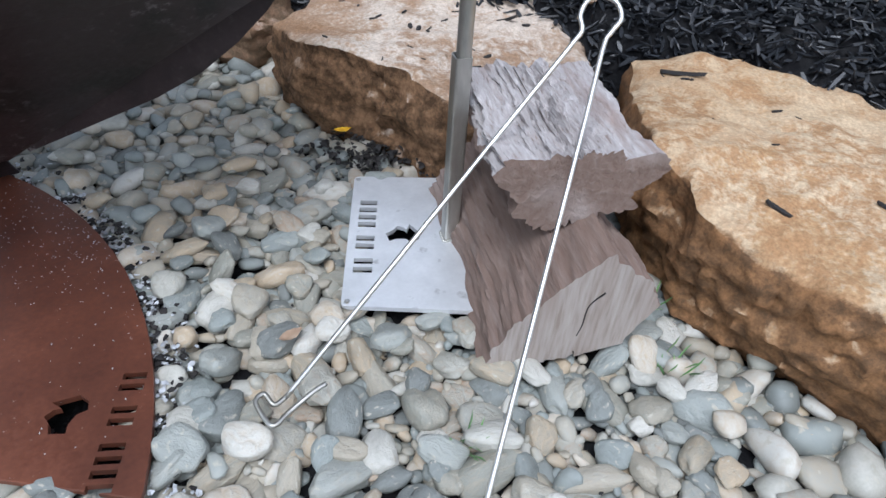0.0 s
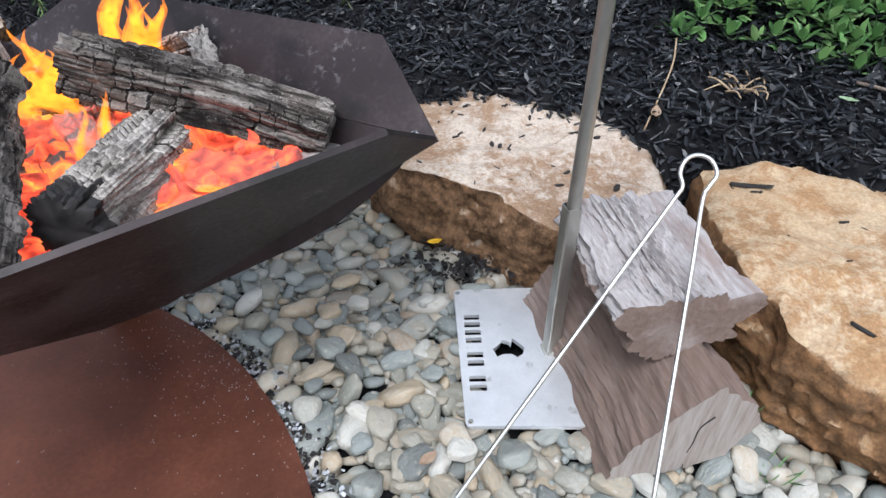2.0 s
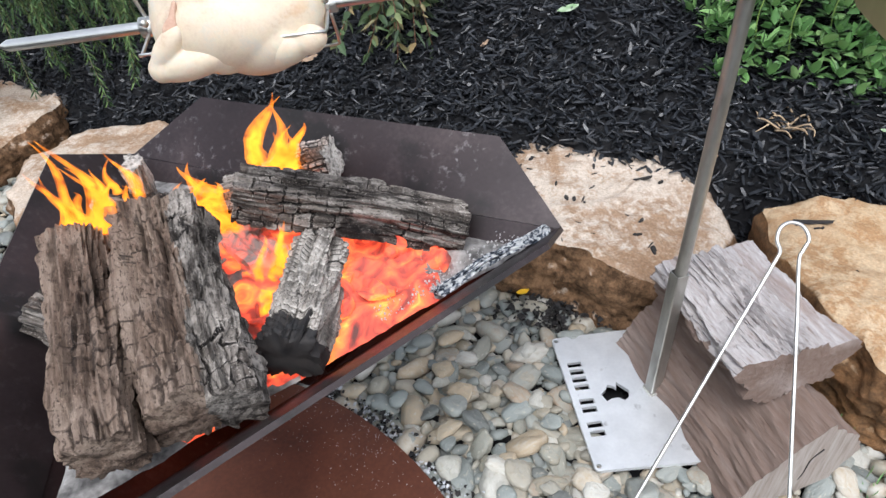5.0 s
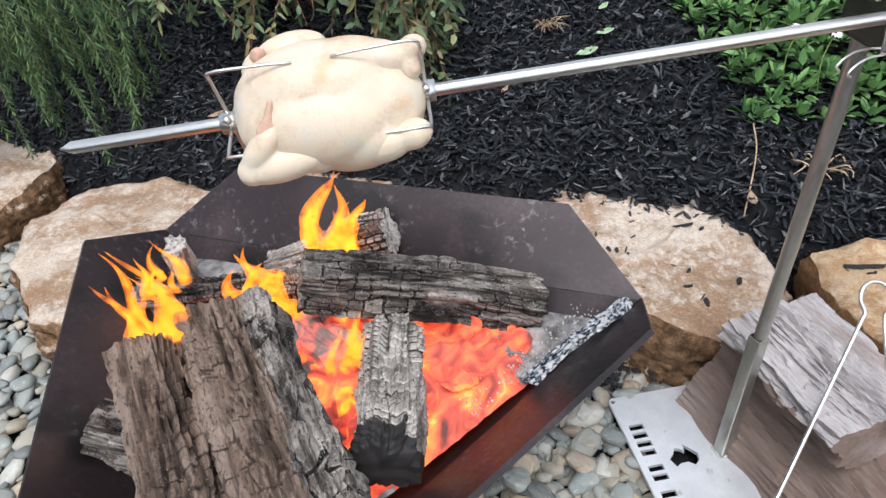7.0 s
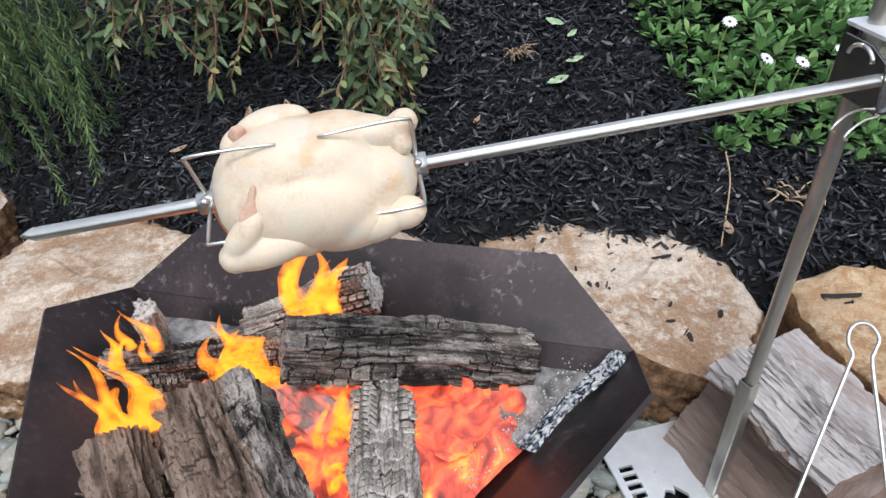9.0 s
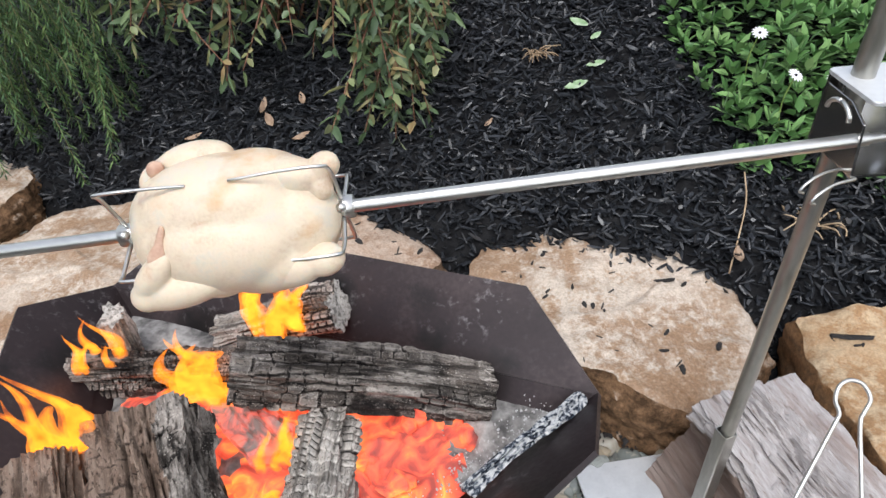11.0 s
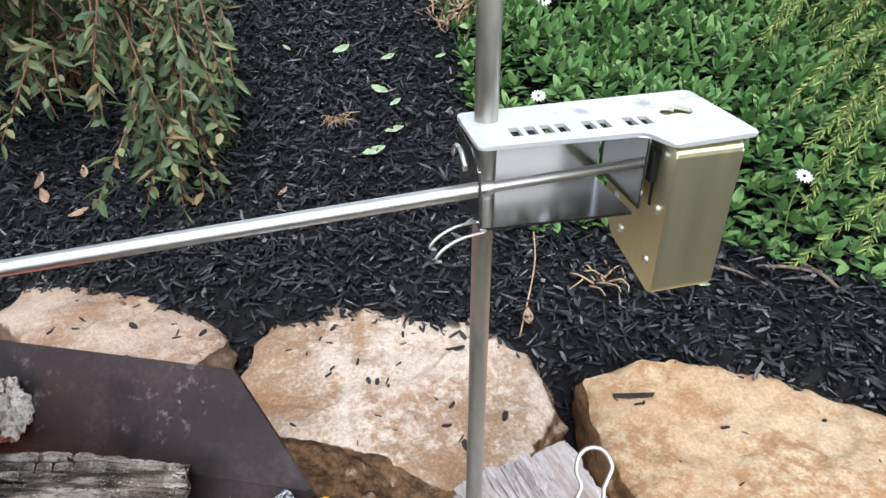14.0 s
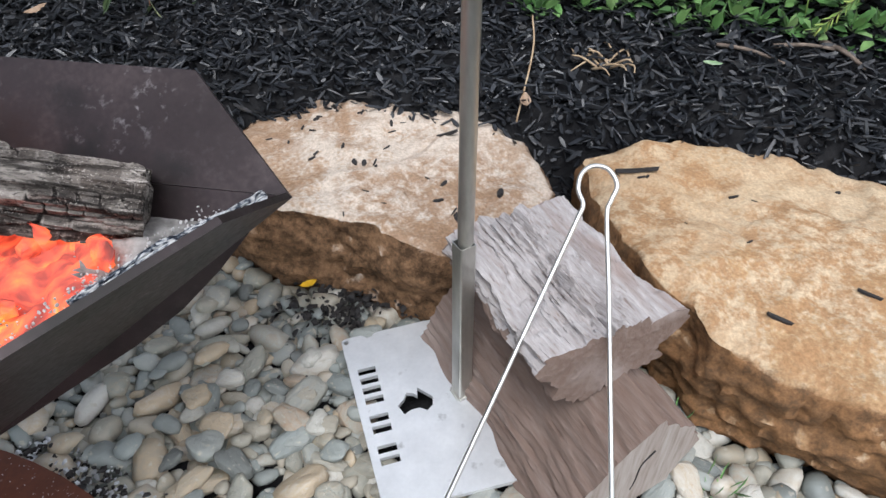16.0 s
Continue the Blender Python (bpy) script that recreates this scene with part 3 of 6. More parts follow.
def boulder(name, outline, foot, mat, seed, label, undercut=0.02, crown=0.012, n=200):
    """A split boulder: a flat weathered top within outline (x, y, z), rough sides down to foot."""
    c = V((sum(p[0] for p in outline) / len(outline), sum(p[1] for p in outline) / len(outline)))
    zc = sum(p[2] for p in outline) / len(outline) + crown
    tops = [i / 26 for i in range(1, 27)]
    sides = [i / 30 for i in range(1, 31)]
    rad = [poly_radius(outline, c, 2 * math.pi * k / n) for k in range(n)]
    verts = [V((c.x, c.y, zc))]
    for s in tops:
        for k in range(n):
            a = 2 * math.pi * k / n
            r, z = rad[k]
            edge = 0.012 * nz((math.cos(a), math.sin(a), 0), 4.0, seed) + 0.006 * nz((math.cos(a), math.sin(a), 0), 14.0, seed + 3)
            p = V((c.x + math.cos(a) * (r + edge) * s, c.y + math.sin(a) * (r + edge) * s, zc + (z - zc) * s ** 1.6))
            p.z += 0.018 * nz(p, 5, seed) + 0.007 * nz(p, 19, seed) + 0.004 * nz(p, 55, seed)
            p.z -= 0.007 * min(1, max(0, (nz(V((p.x, p.y, 0)), 7, seed + 9) - 0.12) * 14))
            p.z -= 0.008 * max(0, (s - 0.9) / 0.1) ** 2
            verts.append(p)
    for s in sides:
        for k in range(n):
            a = 2 * math.pi * k / n
            r, z = rad[k]
            edge = 0.012 * nz((math.cos(a), math.sin(a), 0), 4.0, seed) + 0.006 * nz((math.cos(a), math.sin(a), 0), 14.0, seed + 3)
            rr = r + edge * (1 - s) + 0.008 * math.sin(math.pi * s) - undercut * s * s
            p = V((c.x + math.cos(a) * rr, c.y + math.sin(a) * rr, (z - 0.008) * (1 - s) + foot * s))
            k2 = min(1, s * 5)
            f1, f2 = V((p.x, p.y, p.z * 2.2)), V((p.x, p.y, p.z * 1.4))
            d = (0.020 * nz(f1, 8, seed + 5) + 0.014 * abs(nz(f2, 22, seed + 7)) + 0.009 * nz(f2, 48, seed) + 0.005 * nz(p, 110, seed)) * k2
            p.x += math.cos(a) * d
            p.y += math.sin(a) * d
            if s < 0.3:
                p.z += (0.018 * nz(p, 5, seed) + 0.006 * nz(p, 19, seed)) * (1 - s / 0.3)
            verts.append(p)
    faces = [(0, 1 + k, 1 + (k + 1) % n) for k in range(n)]
    rows = len(tops) + len(sides)
    for j in range(rows - 1):
        for k in range(n):
            a, b = 1 + j * n + k, 1 + j * n + (k + 1) % n
            faces.append((a, a + n, b + n, b))
    faces.append(tuple(1 + (rows - 1) * n + k for k in range(n))[::-1])
    me = mesh_from(name, verts, faces)
    me.set_sharp_from_angle(angle=radians(50))
    return obj(name, me, mat, None, label, "boulder", "boulders edging the bed")


B_TOP = [(-0.29, 1.17, 0.15), (-0.21, 1.04, 0.18), (-0.07, 0.97, 0.185), (0.02, 0.895, 0.17), (0.10, 0.865, 0.14), (0.21, 0.92, 0.14), (0.28, 1.0, 0.13), (0.28, 1.13, 0.16),
         (0.20, 1.27, 0.20), (0.0, 1.34, 0.19), (-0.19, 1.41, 0.165)]
C_TOP = [(0.335, 1.03, 0.18), (0.32, 0.95, 0.165), (0.31, 0.84, 0.18), (0.30, 0.73, 0.20), (0.335, 0.61, 0.16), (0.38, 0.555, 0.15), (0.46, 0.47, 0.16), (0.6, 0.35, 0.17), (0.78, 0.30, 0.17), (1.0, 0.48, 0.17),
         (0.92, 0.72, 0.16), (0.77, 0.87, 0.15), (0.66, 0.96, 0.17), (0.51, 1.02, 0.19)]
A_TOP = [(-0.79, 1.56, 0.15), (-0.62, 1.36, 0.15), (-0.37, 1.27, 0.15), (-0.30, 1.36, 0.13), (-0.31, 1.46, 0.11), (-0.42, 1.58, 0.14), (-0.54, 1.70, 0.15), (-0.74, 1.70, 0.15)]
D_TOP = [(-0.82, 1.45, 0.12), (-0.90, 1.62, 0.12), (-1.08, 1.78, 0.12), (-1.28, 1.76, 0.12), (-1.41, 1.64, 0.12), (-1.38, 1.45, 0.12), (-1.25, 1.22, 0.12), (-1.02, 1.14, 0.12), (-0.85, 1.25, 0.12)]
E_TOP = [(-1.42, 1.86, 0.13), (-1.50, 2.15, 0.13), (-1.72, 2.16, 0.13), (-1.95, 2.0, 0.12), (-1.9, 1.7, 0.12), (-1.55, 1.62, 0.12)]
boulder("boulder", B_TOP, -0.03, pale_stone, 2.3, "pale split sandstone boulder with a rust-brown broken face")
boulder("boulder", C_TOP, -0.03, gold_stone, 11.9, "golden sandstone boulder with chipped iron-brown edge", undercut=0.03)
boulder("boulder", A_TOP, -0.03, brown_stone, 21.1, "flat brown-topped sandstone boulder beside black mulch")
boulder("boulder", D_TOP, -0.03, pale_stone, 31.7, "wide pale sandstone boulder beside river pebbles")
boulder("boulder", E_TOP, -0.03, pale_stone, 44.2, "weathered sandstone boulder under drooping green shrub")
# ---------- fire pit ----------
PIT = V((-0.589, 0.698, 0))
TRI = [PIT + 0.451 * V((math.cos(radians(a)), math.sin(radians(a)), 0)) for a in (5.3, 125.3, 245.3)]
TRI[2] += V((0.02, 0.035, 0))
FOLD_Z, RIM_Z, TIP = 0.387, 0.475, 0.12
SAG = (0, 0, 0.042)
TIP_Z = FOLD_Z - (1 - TIP) * 0.282
pit = root("fire_pit", (PIT.x, PIT.y, 0.02), "three-sided dark steel fire pit on a rust-brown base plate", "fire pit")
for i in range(3):
    a, b = TRI[i].copy(), TRI[(i + 1) % 3].copy()
    a.z, b.z = FOLD_Z - SAG[i], FOLD_Z - SAG[(i + 1) % 3]
    d = (b - a).normalized()
    out = V((d.y, -d.x, 0)).normalized()
    rise = out * 0.084 + V((0, 0, RIM_Z - FOLD_Z))
    la, lb = PIT + (a - PIT) * TIP, PIT + (b - PIT) * TIP
    la.z = lb.z = TIP_Z
    side = part("side_panel", bm_plate([a, b, b - d * 0.119 + rise, a + d * 0.119 + rise], -0.007), pit_mat, pit)
    part("lower_panel", bm_plate([la, lb, b, a], -0.006), pit_mat, side)
ku, kv = math.cos(radians(12)), math.sin(radians(12))
KEEL = [(0.06, 0.20), (0.08, 0.148), (0.15, 0.176), (0.25, 0.215), (0.31, 0.246), (0.36, 0.284), (0.40, 0.322), (0.425, 0.352), (0.415, 0.365)]
part("keel_plate", bm_plate([(PIT.x + r * ku, PIT.y + r * kv, z) for r, z in KEEL], 0.006), pit_mat, pit)
part("leg", bm_plate([(-0.70, 0.80, 0.0205), (-0.64, 0.85, 0.0205), (-0.615, 0.755, 0.17), (-0.655, 0.725, 0.17)], 0.006), pit_mat, pit)
arc = [(-0.94 + 0.686 * math.cos(radians(a)), 0.215 + 0.686 * math.sin(radians(a))) for a in range(9, 98, 4)]
base = part("base_plate", bm_prism([(-0.262, 0.312)] + arc + [(-1.03, 0.60), (-0.96, 0.40), (-0.90, 0.385)], 0.013, 0.021, 0.001), rust_mat, pit, "rust-brown base plate dusted with ash")


def bars(origin, along, count_words, height, width, gap, z0, z1):
    """Upright bars standing for cut lettering, word by word."""
    d = V(along).normalized()
    n = V((-d.y, d.x))
    out, s = [], 0.0
    for word in count_words:
        for _ in range(word):
            p = V(origin) + d * s
            q = p + d * width
            out.append(bm_prism([tuple(p), tuple(q), tuple(q + n * height), tuple(p + n * height)], z0, z1))
            s += width + gap
        s += gap * 2.2
    return out


ISLAND = [(-1.0, 0.15), (-0.55, 0.45), (-0.3, 0.8), (0.05, 0.62), (0.2, 0.38), (0.38, 0.9), (0.7, 0.4), (0.95, 0.0), (0.75, -0.5), (0.35, -0.72), (0.05, -0.4), (-0.45, -0.35), (-0.85, -0.5)]


def island(cx, cy, size, turn, z0, z1):
    c, s = math.cos(radians(turn)), math.sin(radians(turn))
    return bm_prism([(cx + size * (x * c - y * s), cy + size * (x * s + y * c)) for x, y in ISLAND], z0, z1)


carve(base, join_bm(bars((-0.292, 0.318), (-0.10, 1), (4, 2, 2), 0.026, 0.009, 0.0065, 0.0, 0.05) + [island(-0.372, 0.405, 0.026, 80, 0.0, 0.05)]))

# ---------- spit stand: foot plate, sleeve, tube ----------
POLE = V((0.038, 0.722, 0))
stand = root("spit_stand", (POLE.x, POLE.y, 0.02), "grey steel spit post on a bright scuffed foot plate", "spit stand")
c0, c1, c2, c3 = (-0.102, 0.575), (0.084, 0.573), (0.074, 0.871), (-0.114, 0.864)


def rounded(outline, r, n=4):
    out = []
    k = len(outline)
    for i in range(k):
        p, a, b = V(outline[i]), V(outline[i - 1]), V(outline[(i + 1) % k])
        u, v = (a - p).normalized() * r, (b - p).normalized() * r
        for j in range(n + 1):
            t = j / n
            out.append(tuple(p + u * (1 - t) ** 2 + v * t ** 2))
    return out


foot = part("foot_plate", bm_prism(rounded([c0, c1, c2, c3], 0.008), 0.017, 0.024, 0.001), plate_mat, stand, "bright scuffed steel foot plate with cut-outs")
cut = bars((-0.0985, 0.800), (0.03, -1), (4, 2, 2), 0.026, 0.0115, 0.0062, 0.0, 0.05) + [island(-0.028, 0.722, 0.026, 8, 0.0, 0.05)]
for x, y in ((-0.095, 0.583), (-0.107, 0.856), (0.066, 0.862), (0.076, 0.582)):
    b = bmesh.new()
    bmesh.ops.create_cone(b, cap_ends=True, segments=16, radius1=0.0042, radius2=0.0042, depth=0.06, matrix=Matrix.Translation((x, y, 0.02)))
    cut.append(b)
carve(foot, join_bm(cut))


def square_tube(half, wall, z0, z1, turn):
    bm = bmesh.new()
    rings = []
    for z, h in ((z0, half), (z1, half), (z1, half - wall), (z1 - 0.06, half - wall)):
        pts = rounded([(-h, -h), (h, -h), (h, h), (-h, h)], 0.003, 3)
        rings.append([bm.verts.new((*p, z)) for p in pts])
    k = len(rings[0])
    for a, b in zip(rings, rings[1:]):
        for i in range(k):
            bm.faces.new((a[i], a[(i + 1) % k], b[(i + 1) % k], b[i]))
    bm.faces.new(rings[0][::-1])
    bm.faces.new(rings[-1])
    bmesh.ops.transform(bm, matrix=Matrix.Translation(POLE) @ Matrix.Rotation(radians(turn), 4, "Z"), verts=bm.verts[:])
    return bm


part("sleeve", square_tube(0.0106, 0.0011, 0.022, 0.300, 16), mild_steel, stand, "grey welded square sleeve")
pipe = bmesh.new()
rings = []
for r, z in ((0.0092, 0.03), (0.0094, 0.70), (0.0099, 0.956), (0.0096, 0.958), (0.0082, 0.958), (0.0082, 0.89)):
    rings.append([pipe.verts.new((POLE.x + 0.006 * z + r * math.cos(a), POLE.y + r * math.sin(a), z)) for a in (2 * math.pi * k / 28 for k in range(28))])
for a, b in zip(rings, rings[1:]):
    for k in range(28):
        pipe.faces.new((a[k], a[(k + 1) % 28], b[(k + 1) % 28], b[k]))
pipe.faces.new(rings[0][::-1])
pipe.faces.new(rings[-1])
tube = part("tube", pipe, mild_steel, stand, "round grey steel tube with rubbed stains", True)
tube.data.set_sharp_from_angle(angle=radians(40))
weld = bmesh.new()
for i in range(28):
    a = 2 * math.pi * i / 28
    r = 0.0118 / max(abs(math.cos(a)), abs(math.sin(a))) * 0.98
    p = Matrix.Rotation(radians(14), 4, "Z") @ V((r * math.cos(a), r * math.sin(a), 0.0245))
    bmesh.ops.create_icosphere(weld, subdivisions=1, radius=0.0028, matrix=Matrix.Translation(POLE + p))
part("weld_bead", weld, mild_steel, stand, smooth=True)

# ---------- motor bracket and motor ----------
bracket = root("motor_bracket", (0.13, 0.70, 0.74), "folded stainless motor bracket clamped on the spit post", "bracket")
top_outline = rounded([(0.021, 0.671), (0.152, 0.664), (0.162, 0.637), (0.236, 0.641), (0.236, 0.742), (0.023, 0.742)], 0.006)
top = part("top_plate", bm_prism(top_outline, 0.809, 0.8125, 0.0006), plate_mat, bracket, "bright top plate with cut-outs")
carve(top, join_bm(bars((0.052, 0.6835), (1, -0.04), (4, 2, 2), 0.017, 0.0085, 0.0042, 0.7, 0.9) + [island(0.198, 0.699, 0.016, 5, 0.7, 0.9)]))
back = part("back_plate", bm_prism([(0.026, 0.7385), (0.155, 0.7385), (0.155, 0.7415), (0.026, 0.7415)], 0.742, 0.809), polished, bracket)
hole = bmesh.new()
bmesh.ops.create_cone(hole, cap_ends=True, segments=20, radius1=0.006, radius2=0.006, depth=0.05, matrix=Matrix.Translation((0.108, 0.74, 0.788)) @ Matrix.Rotation(radians(90), 4, "X"))
carve(back, hole)
part("tray", bm_prism([(0.023, 0.669), (0.150, 0.662), (0.150, 0.7385), (0.026, 0.7385)], 0.742, 0.7445), polished, bracket)
part("end_plate", bm_plate([(0.022, 0.668, 0.7447), (0.026, 0.7382, 0.7447), (0.026, 0.7382, 0.80), (0.024, 0.70, 0.80), (0.0225, 0.676, 0.79)], 0.0025), polished, bracket)
part("mount_plate", bm_plate([(0.1555, 0.664, 0.745), (0.1575, 0.7405, 0.745), (0.1575, 0.7405, 0.8085), (0.1555, 0.664, 0.8085)], 0.003), polished, bracket)
for y, z in ((0.683, 0.789), (0.712, 0.789)):
    part("spit_rest", bm_tube([(0.0145, 0.7 + 0.016 * math.cos(a) * (1 if y > 0.7 else -1), z + 0.012 * math.sin(a)) for a in (k * math.pi / 8 for k in range(0, 5))], 0.0022, 8), stainless, bracket, smooth=True)
for dx in (0.0, 0.018):
    hook = smooth_path([(0.028, 0.668 + dx, 0.7415), (0.006, 0.662 + dx, 0.7425), (-0.010, 0.656 + dx, 0.739), (-0.017, 0.654 + dx, 0.732), (-0.012, 0.655 + dx, 0.7285)], 5)
    part("wire_hook", bm_tube(hook, 0.0013, 8), stainless, bracket, "thin bent wire hook", True)

motor = root("spit_motor", (0.195, 0.69, 0.67), "stainless spit motor box hanging under its bracket", "motor")
bm = bmesh.new()
prof = rounded([(0.640, 0.672), (0.716, 0.690), (0.736, 0.715), (0.736, 0.806), (0.640, 0.806)], 0.007)
lowv = [bm.verts.new((0.166, y, z)) for y, z in prof]
topv = [bm.verts.new((0.224, y, z)) for y, z in prof]
bm.faces.new(lowv)
bm.faces.new(topv[::-1])
for i in range(len(prof)):
    bm.faces.new((lowv[i], topv[i], topv[(i + 1) % len(prof)], lowv[(i + 1) % len(prof)]))
bmesh.ops.bevel(bm, geom=[e for e in bm.edges if abs(e.verts[0].co.x - e.verts[1].co.x) < 1e-6], offset=0.002, segments=2, affect="EDGES", profile=0.5)
part("casing", bm, garden_reflecting_steel, motor, "gold-tinted stainless casing")
for y, z in ((0.652, 0.797), (0.652, 0.75), (0.655, 0.70), (0.70, 0.705), (0.715, 0.73)):
    b = bmesh.new()
    bmesh.ops.create_uvsphere(b, u_segments=12, v_segments=8, radius=0.0042, matrix=Matrix.Translation((0.1655, y, z)) @ Matrix.Diagonal((0.6, 1, 1, 1)))
    part("screw", b, stainless, motor, smooth=True)
part("slot", bm_box(bmesh.new(), (0.1652, 0.6625, 0.748), (0.167, 0.6655, 0.782)), dark_mat, motor)
part("drive_socket", bm_box(bmesh.new(), (0.1602, 0.660, 0.770), (0.1664, 0.690, 0.797), bevel=0.001), dark_mat, motor)

# ---------- spit, forks, chicken ----------
S0, S1 = V((-0.776, 0.722, 0.719)), V((0.158, 0.673, 0.7825))
AX = (S1 - S0).normalized()


def on_spit(x):
    return S0 + AX * ((x - S0.x) / AX.x)


spit = root("spit", on_spit(-0.3), "long stainless steel spit rod with two meat forks", "spit")
rod = bmesh.new()
bm_tube([S0, S0 + AX * 0.012, S1 - AX * 0.125, S1 - AX * 0.122, S1], 0.0062, 14, rod)
for v in rod.verts:
    d = (v.co - S0).dot(AX)
    if d < 0.001:
        v.co = S0 + AX * d + (v.co - S0 - AX * d) * 0.15
    if d > (S1 - S0).length - 0.1225:
        v.co -= (v.co - S0 - AX * d) * 0.3
part("rod", rod, stainless, spit, smooth=True)
FACE = V((0.04, -0.62, 0.42))
FACE = (FACE - AX * FACE.dot(AX)).normalized()
WING = AX.cross(FACE) * -1
if WING.z < 0:
    WING = -WING


def at(along, side, face, x=-0.512):
    return on_spit(x) + AX * along + WING * side + FACE * face


for x, sgn in ((-0.607, 1), (-0.417, -1)):
    fork = part("meat_fork", bm_tube([on_spit(x) - AX * 0.009, on_spit(x) + AX * 0.009], 0.0105, 18), stainless, spit, "wire meat fork with clamp collar", True)
    for side, face in ((0.034, 0.034), (-0.038, 0.022), (0.03, -0.03), (-0.03, -0.03)):
        p = on_spit(x)
        path = smooth_path([p + WING * side * 0.25 + FACE * face * 0.25, p + WING * side * 0.9 + FACE * face * 1.2, p + WING * side + FACE * face * 1.75 + AX * 0.006 * sgn,
                            p + WING * side + FACE * face * 1.75 + AX * 0.04 * sgn, p + WING * side * 0.95 + FACE * face * 1.72 + AX * 0.078 * sgn], 5)
        part("prong", bm_tube(path, 0.002, 8, taper=0.6), stainless, fork, smooth=True)
    part("thumb_screw", bm_tube([on_spit(x) + FACE * 0.008, on_spit(x) + FACE * 0.018], 0.004, 10), stainless, fork, smooth=True)

chicken = root("whole_chicken", on_spit(-0.512), "pale raw whole chicken skewered on the spit", "chicken")


def lump(bird, a, b, ra, rb, rc):
    """An ellipsoid from a to b in the chicken's own axes, fattened to the three radii."""
    d = (V(b) - V(a))
    L = d.length / 2
    d.normalize()
    e = V((0, 0, 1)) if abs(d.z) < 0.9 else V((0, 1, 0))
    s = d.cross(e).normalized()
    u = s.cross(d)
    frame_m = Matrix((AX, WING, FACE)).transposed()
    loc = Matrix((d * (L + ra), s * rb, u * rc)).transposed()
    mid = at(*((V(a) + V(b)) / 2))
    bmesh.ops.create_icosphere(bird, subdivisions=4, radius=1.0, matrix=Matrix.Translation(mid) @ (frame_m @ loc).to_4x4())


def flesh(name, lumps, parent, label="", mat=chicken_mat):
    bm = bmesh.new()
    for args in lumps:
        lump(bm, *[tuple((q[0], q[1] * 0.95, q[2])) if isinstance(q, tuple) else q for q in args])
    ob = part(name, bm, mat, parent, label, True)
    rm = ob.modifiers.new("skin", "REMESH")
    rm.mode, rm.voxel_size, rm.use_smooth_shade = "VOXEL", 0.0022, True
    sm = ob.modifiers.new("soften", "SMOOTH")
    sm.factor, sm.iterations = 0.6, 10 if name == "body" else 5
    return ob


flesh("body", [((-0.040, 0.0, 0.0), (0.035, 0.0, 0.004), 0.050, 0.058, 0.056), ((-0.062, 0.008, 0.0), (-0.045, 0.004, 0.0), 0.026, 0.050, 0.048),
               ((-0.040, 0.012, 0.014), (0.02, 0.016, 0.018), 0.046, 0.046, 0.046), ((-0.040, -0.014, 0.014), (0.02, -0.018, 0.018), 0.046, 0.046, 0.046),
               ((0.0, 0.0, -0.02), (0.045, 0.0, -0.012), 0.042, 0.050, 0.040), ((0.04, -0.004, 0.004), (0.066, -0.006, 0.008), 0.028, 0.044, 0.040),
               ((0.0, 0.034, 0.006), (0.050, 0.030, 0.014), 0.026, 0.030, 0.034), ((0.0, -0.038, 0.004), (0.045, -0.038, 0.014), 0.028, 0.030, 0.034)], chicken)
flesh("drumstick", [((0.030, 0.036, 0.016), (0.070, 0.030, 0.026), 0.016, 0.020, 0.020), ((0.080, 0.034, 0.026), (0.096, 0.041, 0.028), 0.006, 0.0125, 0.012), ((0.080, 0.016, 0.026), (0.088, 0.020, 0.028), 0.006, 0.010, 0.010)], chicken)
flesh("drumstick", [((0.020, -0.046, 0.010), (0.062, -0.046, 0.022), 0.016, 0.020, 0.021), ((0.066, -0.045, 0.024), (0.088, -0.042, 0.028), 0.008, 0.015, 0.014)], chicken)
low_wing = flesh("wing", [((-0.074, -0.058, 0.030), (-0.014, -0.050, 0.034), 0.010, 0.016, 0.017), ((-0.078, -0.060, 0.030), (-0.070, -0.052, 0.036), 0.008, 0.014, 0.013),
                          ((-0.074, -0.050, 0.040), (-0.046, -0.026, 0.052), 0.008, 0.012, 0.010), ((-0.022, -0.050, 0.022), (0.0, -0.046, 0.018), 0.014, 0.018, 0.020)], chicken)
flesh("wing_tip", [((-0.055, -0.032, 0.052), (-0.048, -0.016, 0.055), 0.006, 0.0085, 0.004), ((-0.048, -0.016, 0.055), (-0.042, 0.002, 0.057), 0.004, 0.0042, 0.003)], low_wing, "pinkish thin wing tip", tip_mat)
high_wing = flesh("wing", [((-0.046, 0.056, 0.006), (-0.006, 0.061, 0.010), 0.016, 0.017, 0.022), ((-0.064, 0.042, 0.014), (-0.050, 0.054, 0.012), 0.010, 0.013, 0.015)], chicken)
flesh("wing_tip", [((-0.056, 0.052, 0.026), (-0.050, 0.056, 0.028), 0.005, 0.0075, 0.007)], high_wing, "orange-pink wing stub", tip_mat)

# ---------- tongs ----------
tongs = root("fire_tongs", (0.0, 0.4, 0.03), "long bent steel wire tongs leaning on split logs", "tongs")
LEG_A, LEG_B = [V((-0.142, 0.424, 0.036)), V((0.163, 0.693, 0.340))], [V((0.068, 0.305, 0.026)), V((0.193, 0.688, 0.338))]
loop = [LEG_A[0].lerp(LEG_A[1], k / 6) for k in range(6)] + [V((0.157, 0.688, 0.334)), V((0.167, 0.698, 0.346)), V((0.165, 0.710, 0.358)), V((0.173, 0.722, 0.370)), V((0.189, 0.727, 0.374)),
        V((0.205, 0.721, 0.370)), V((0.210, 0.706, 0.358)), V((0.199, 0.695, 0.346)), V((0.191, 0.684, 0.334))] + [LEG_B[1].lerp(LEG_B[0], k / 6) for k in range(1, 7)]
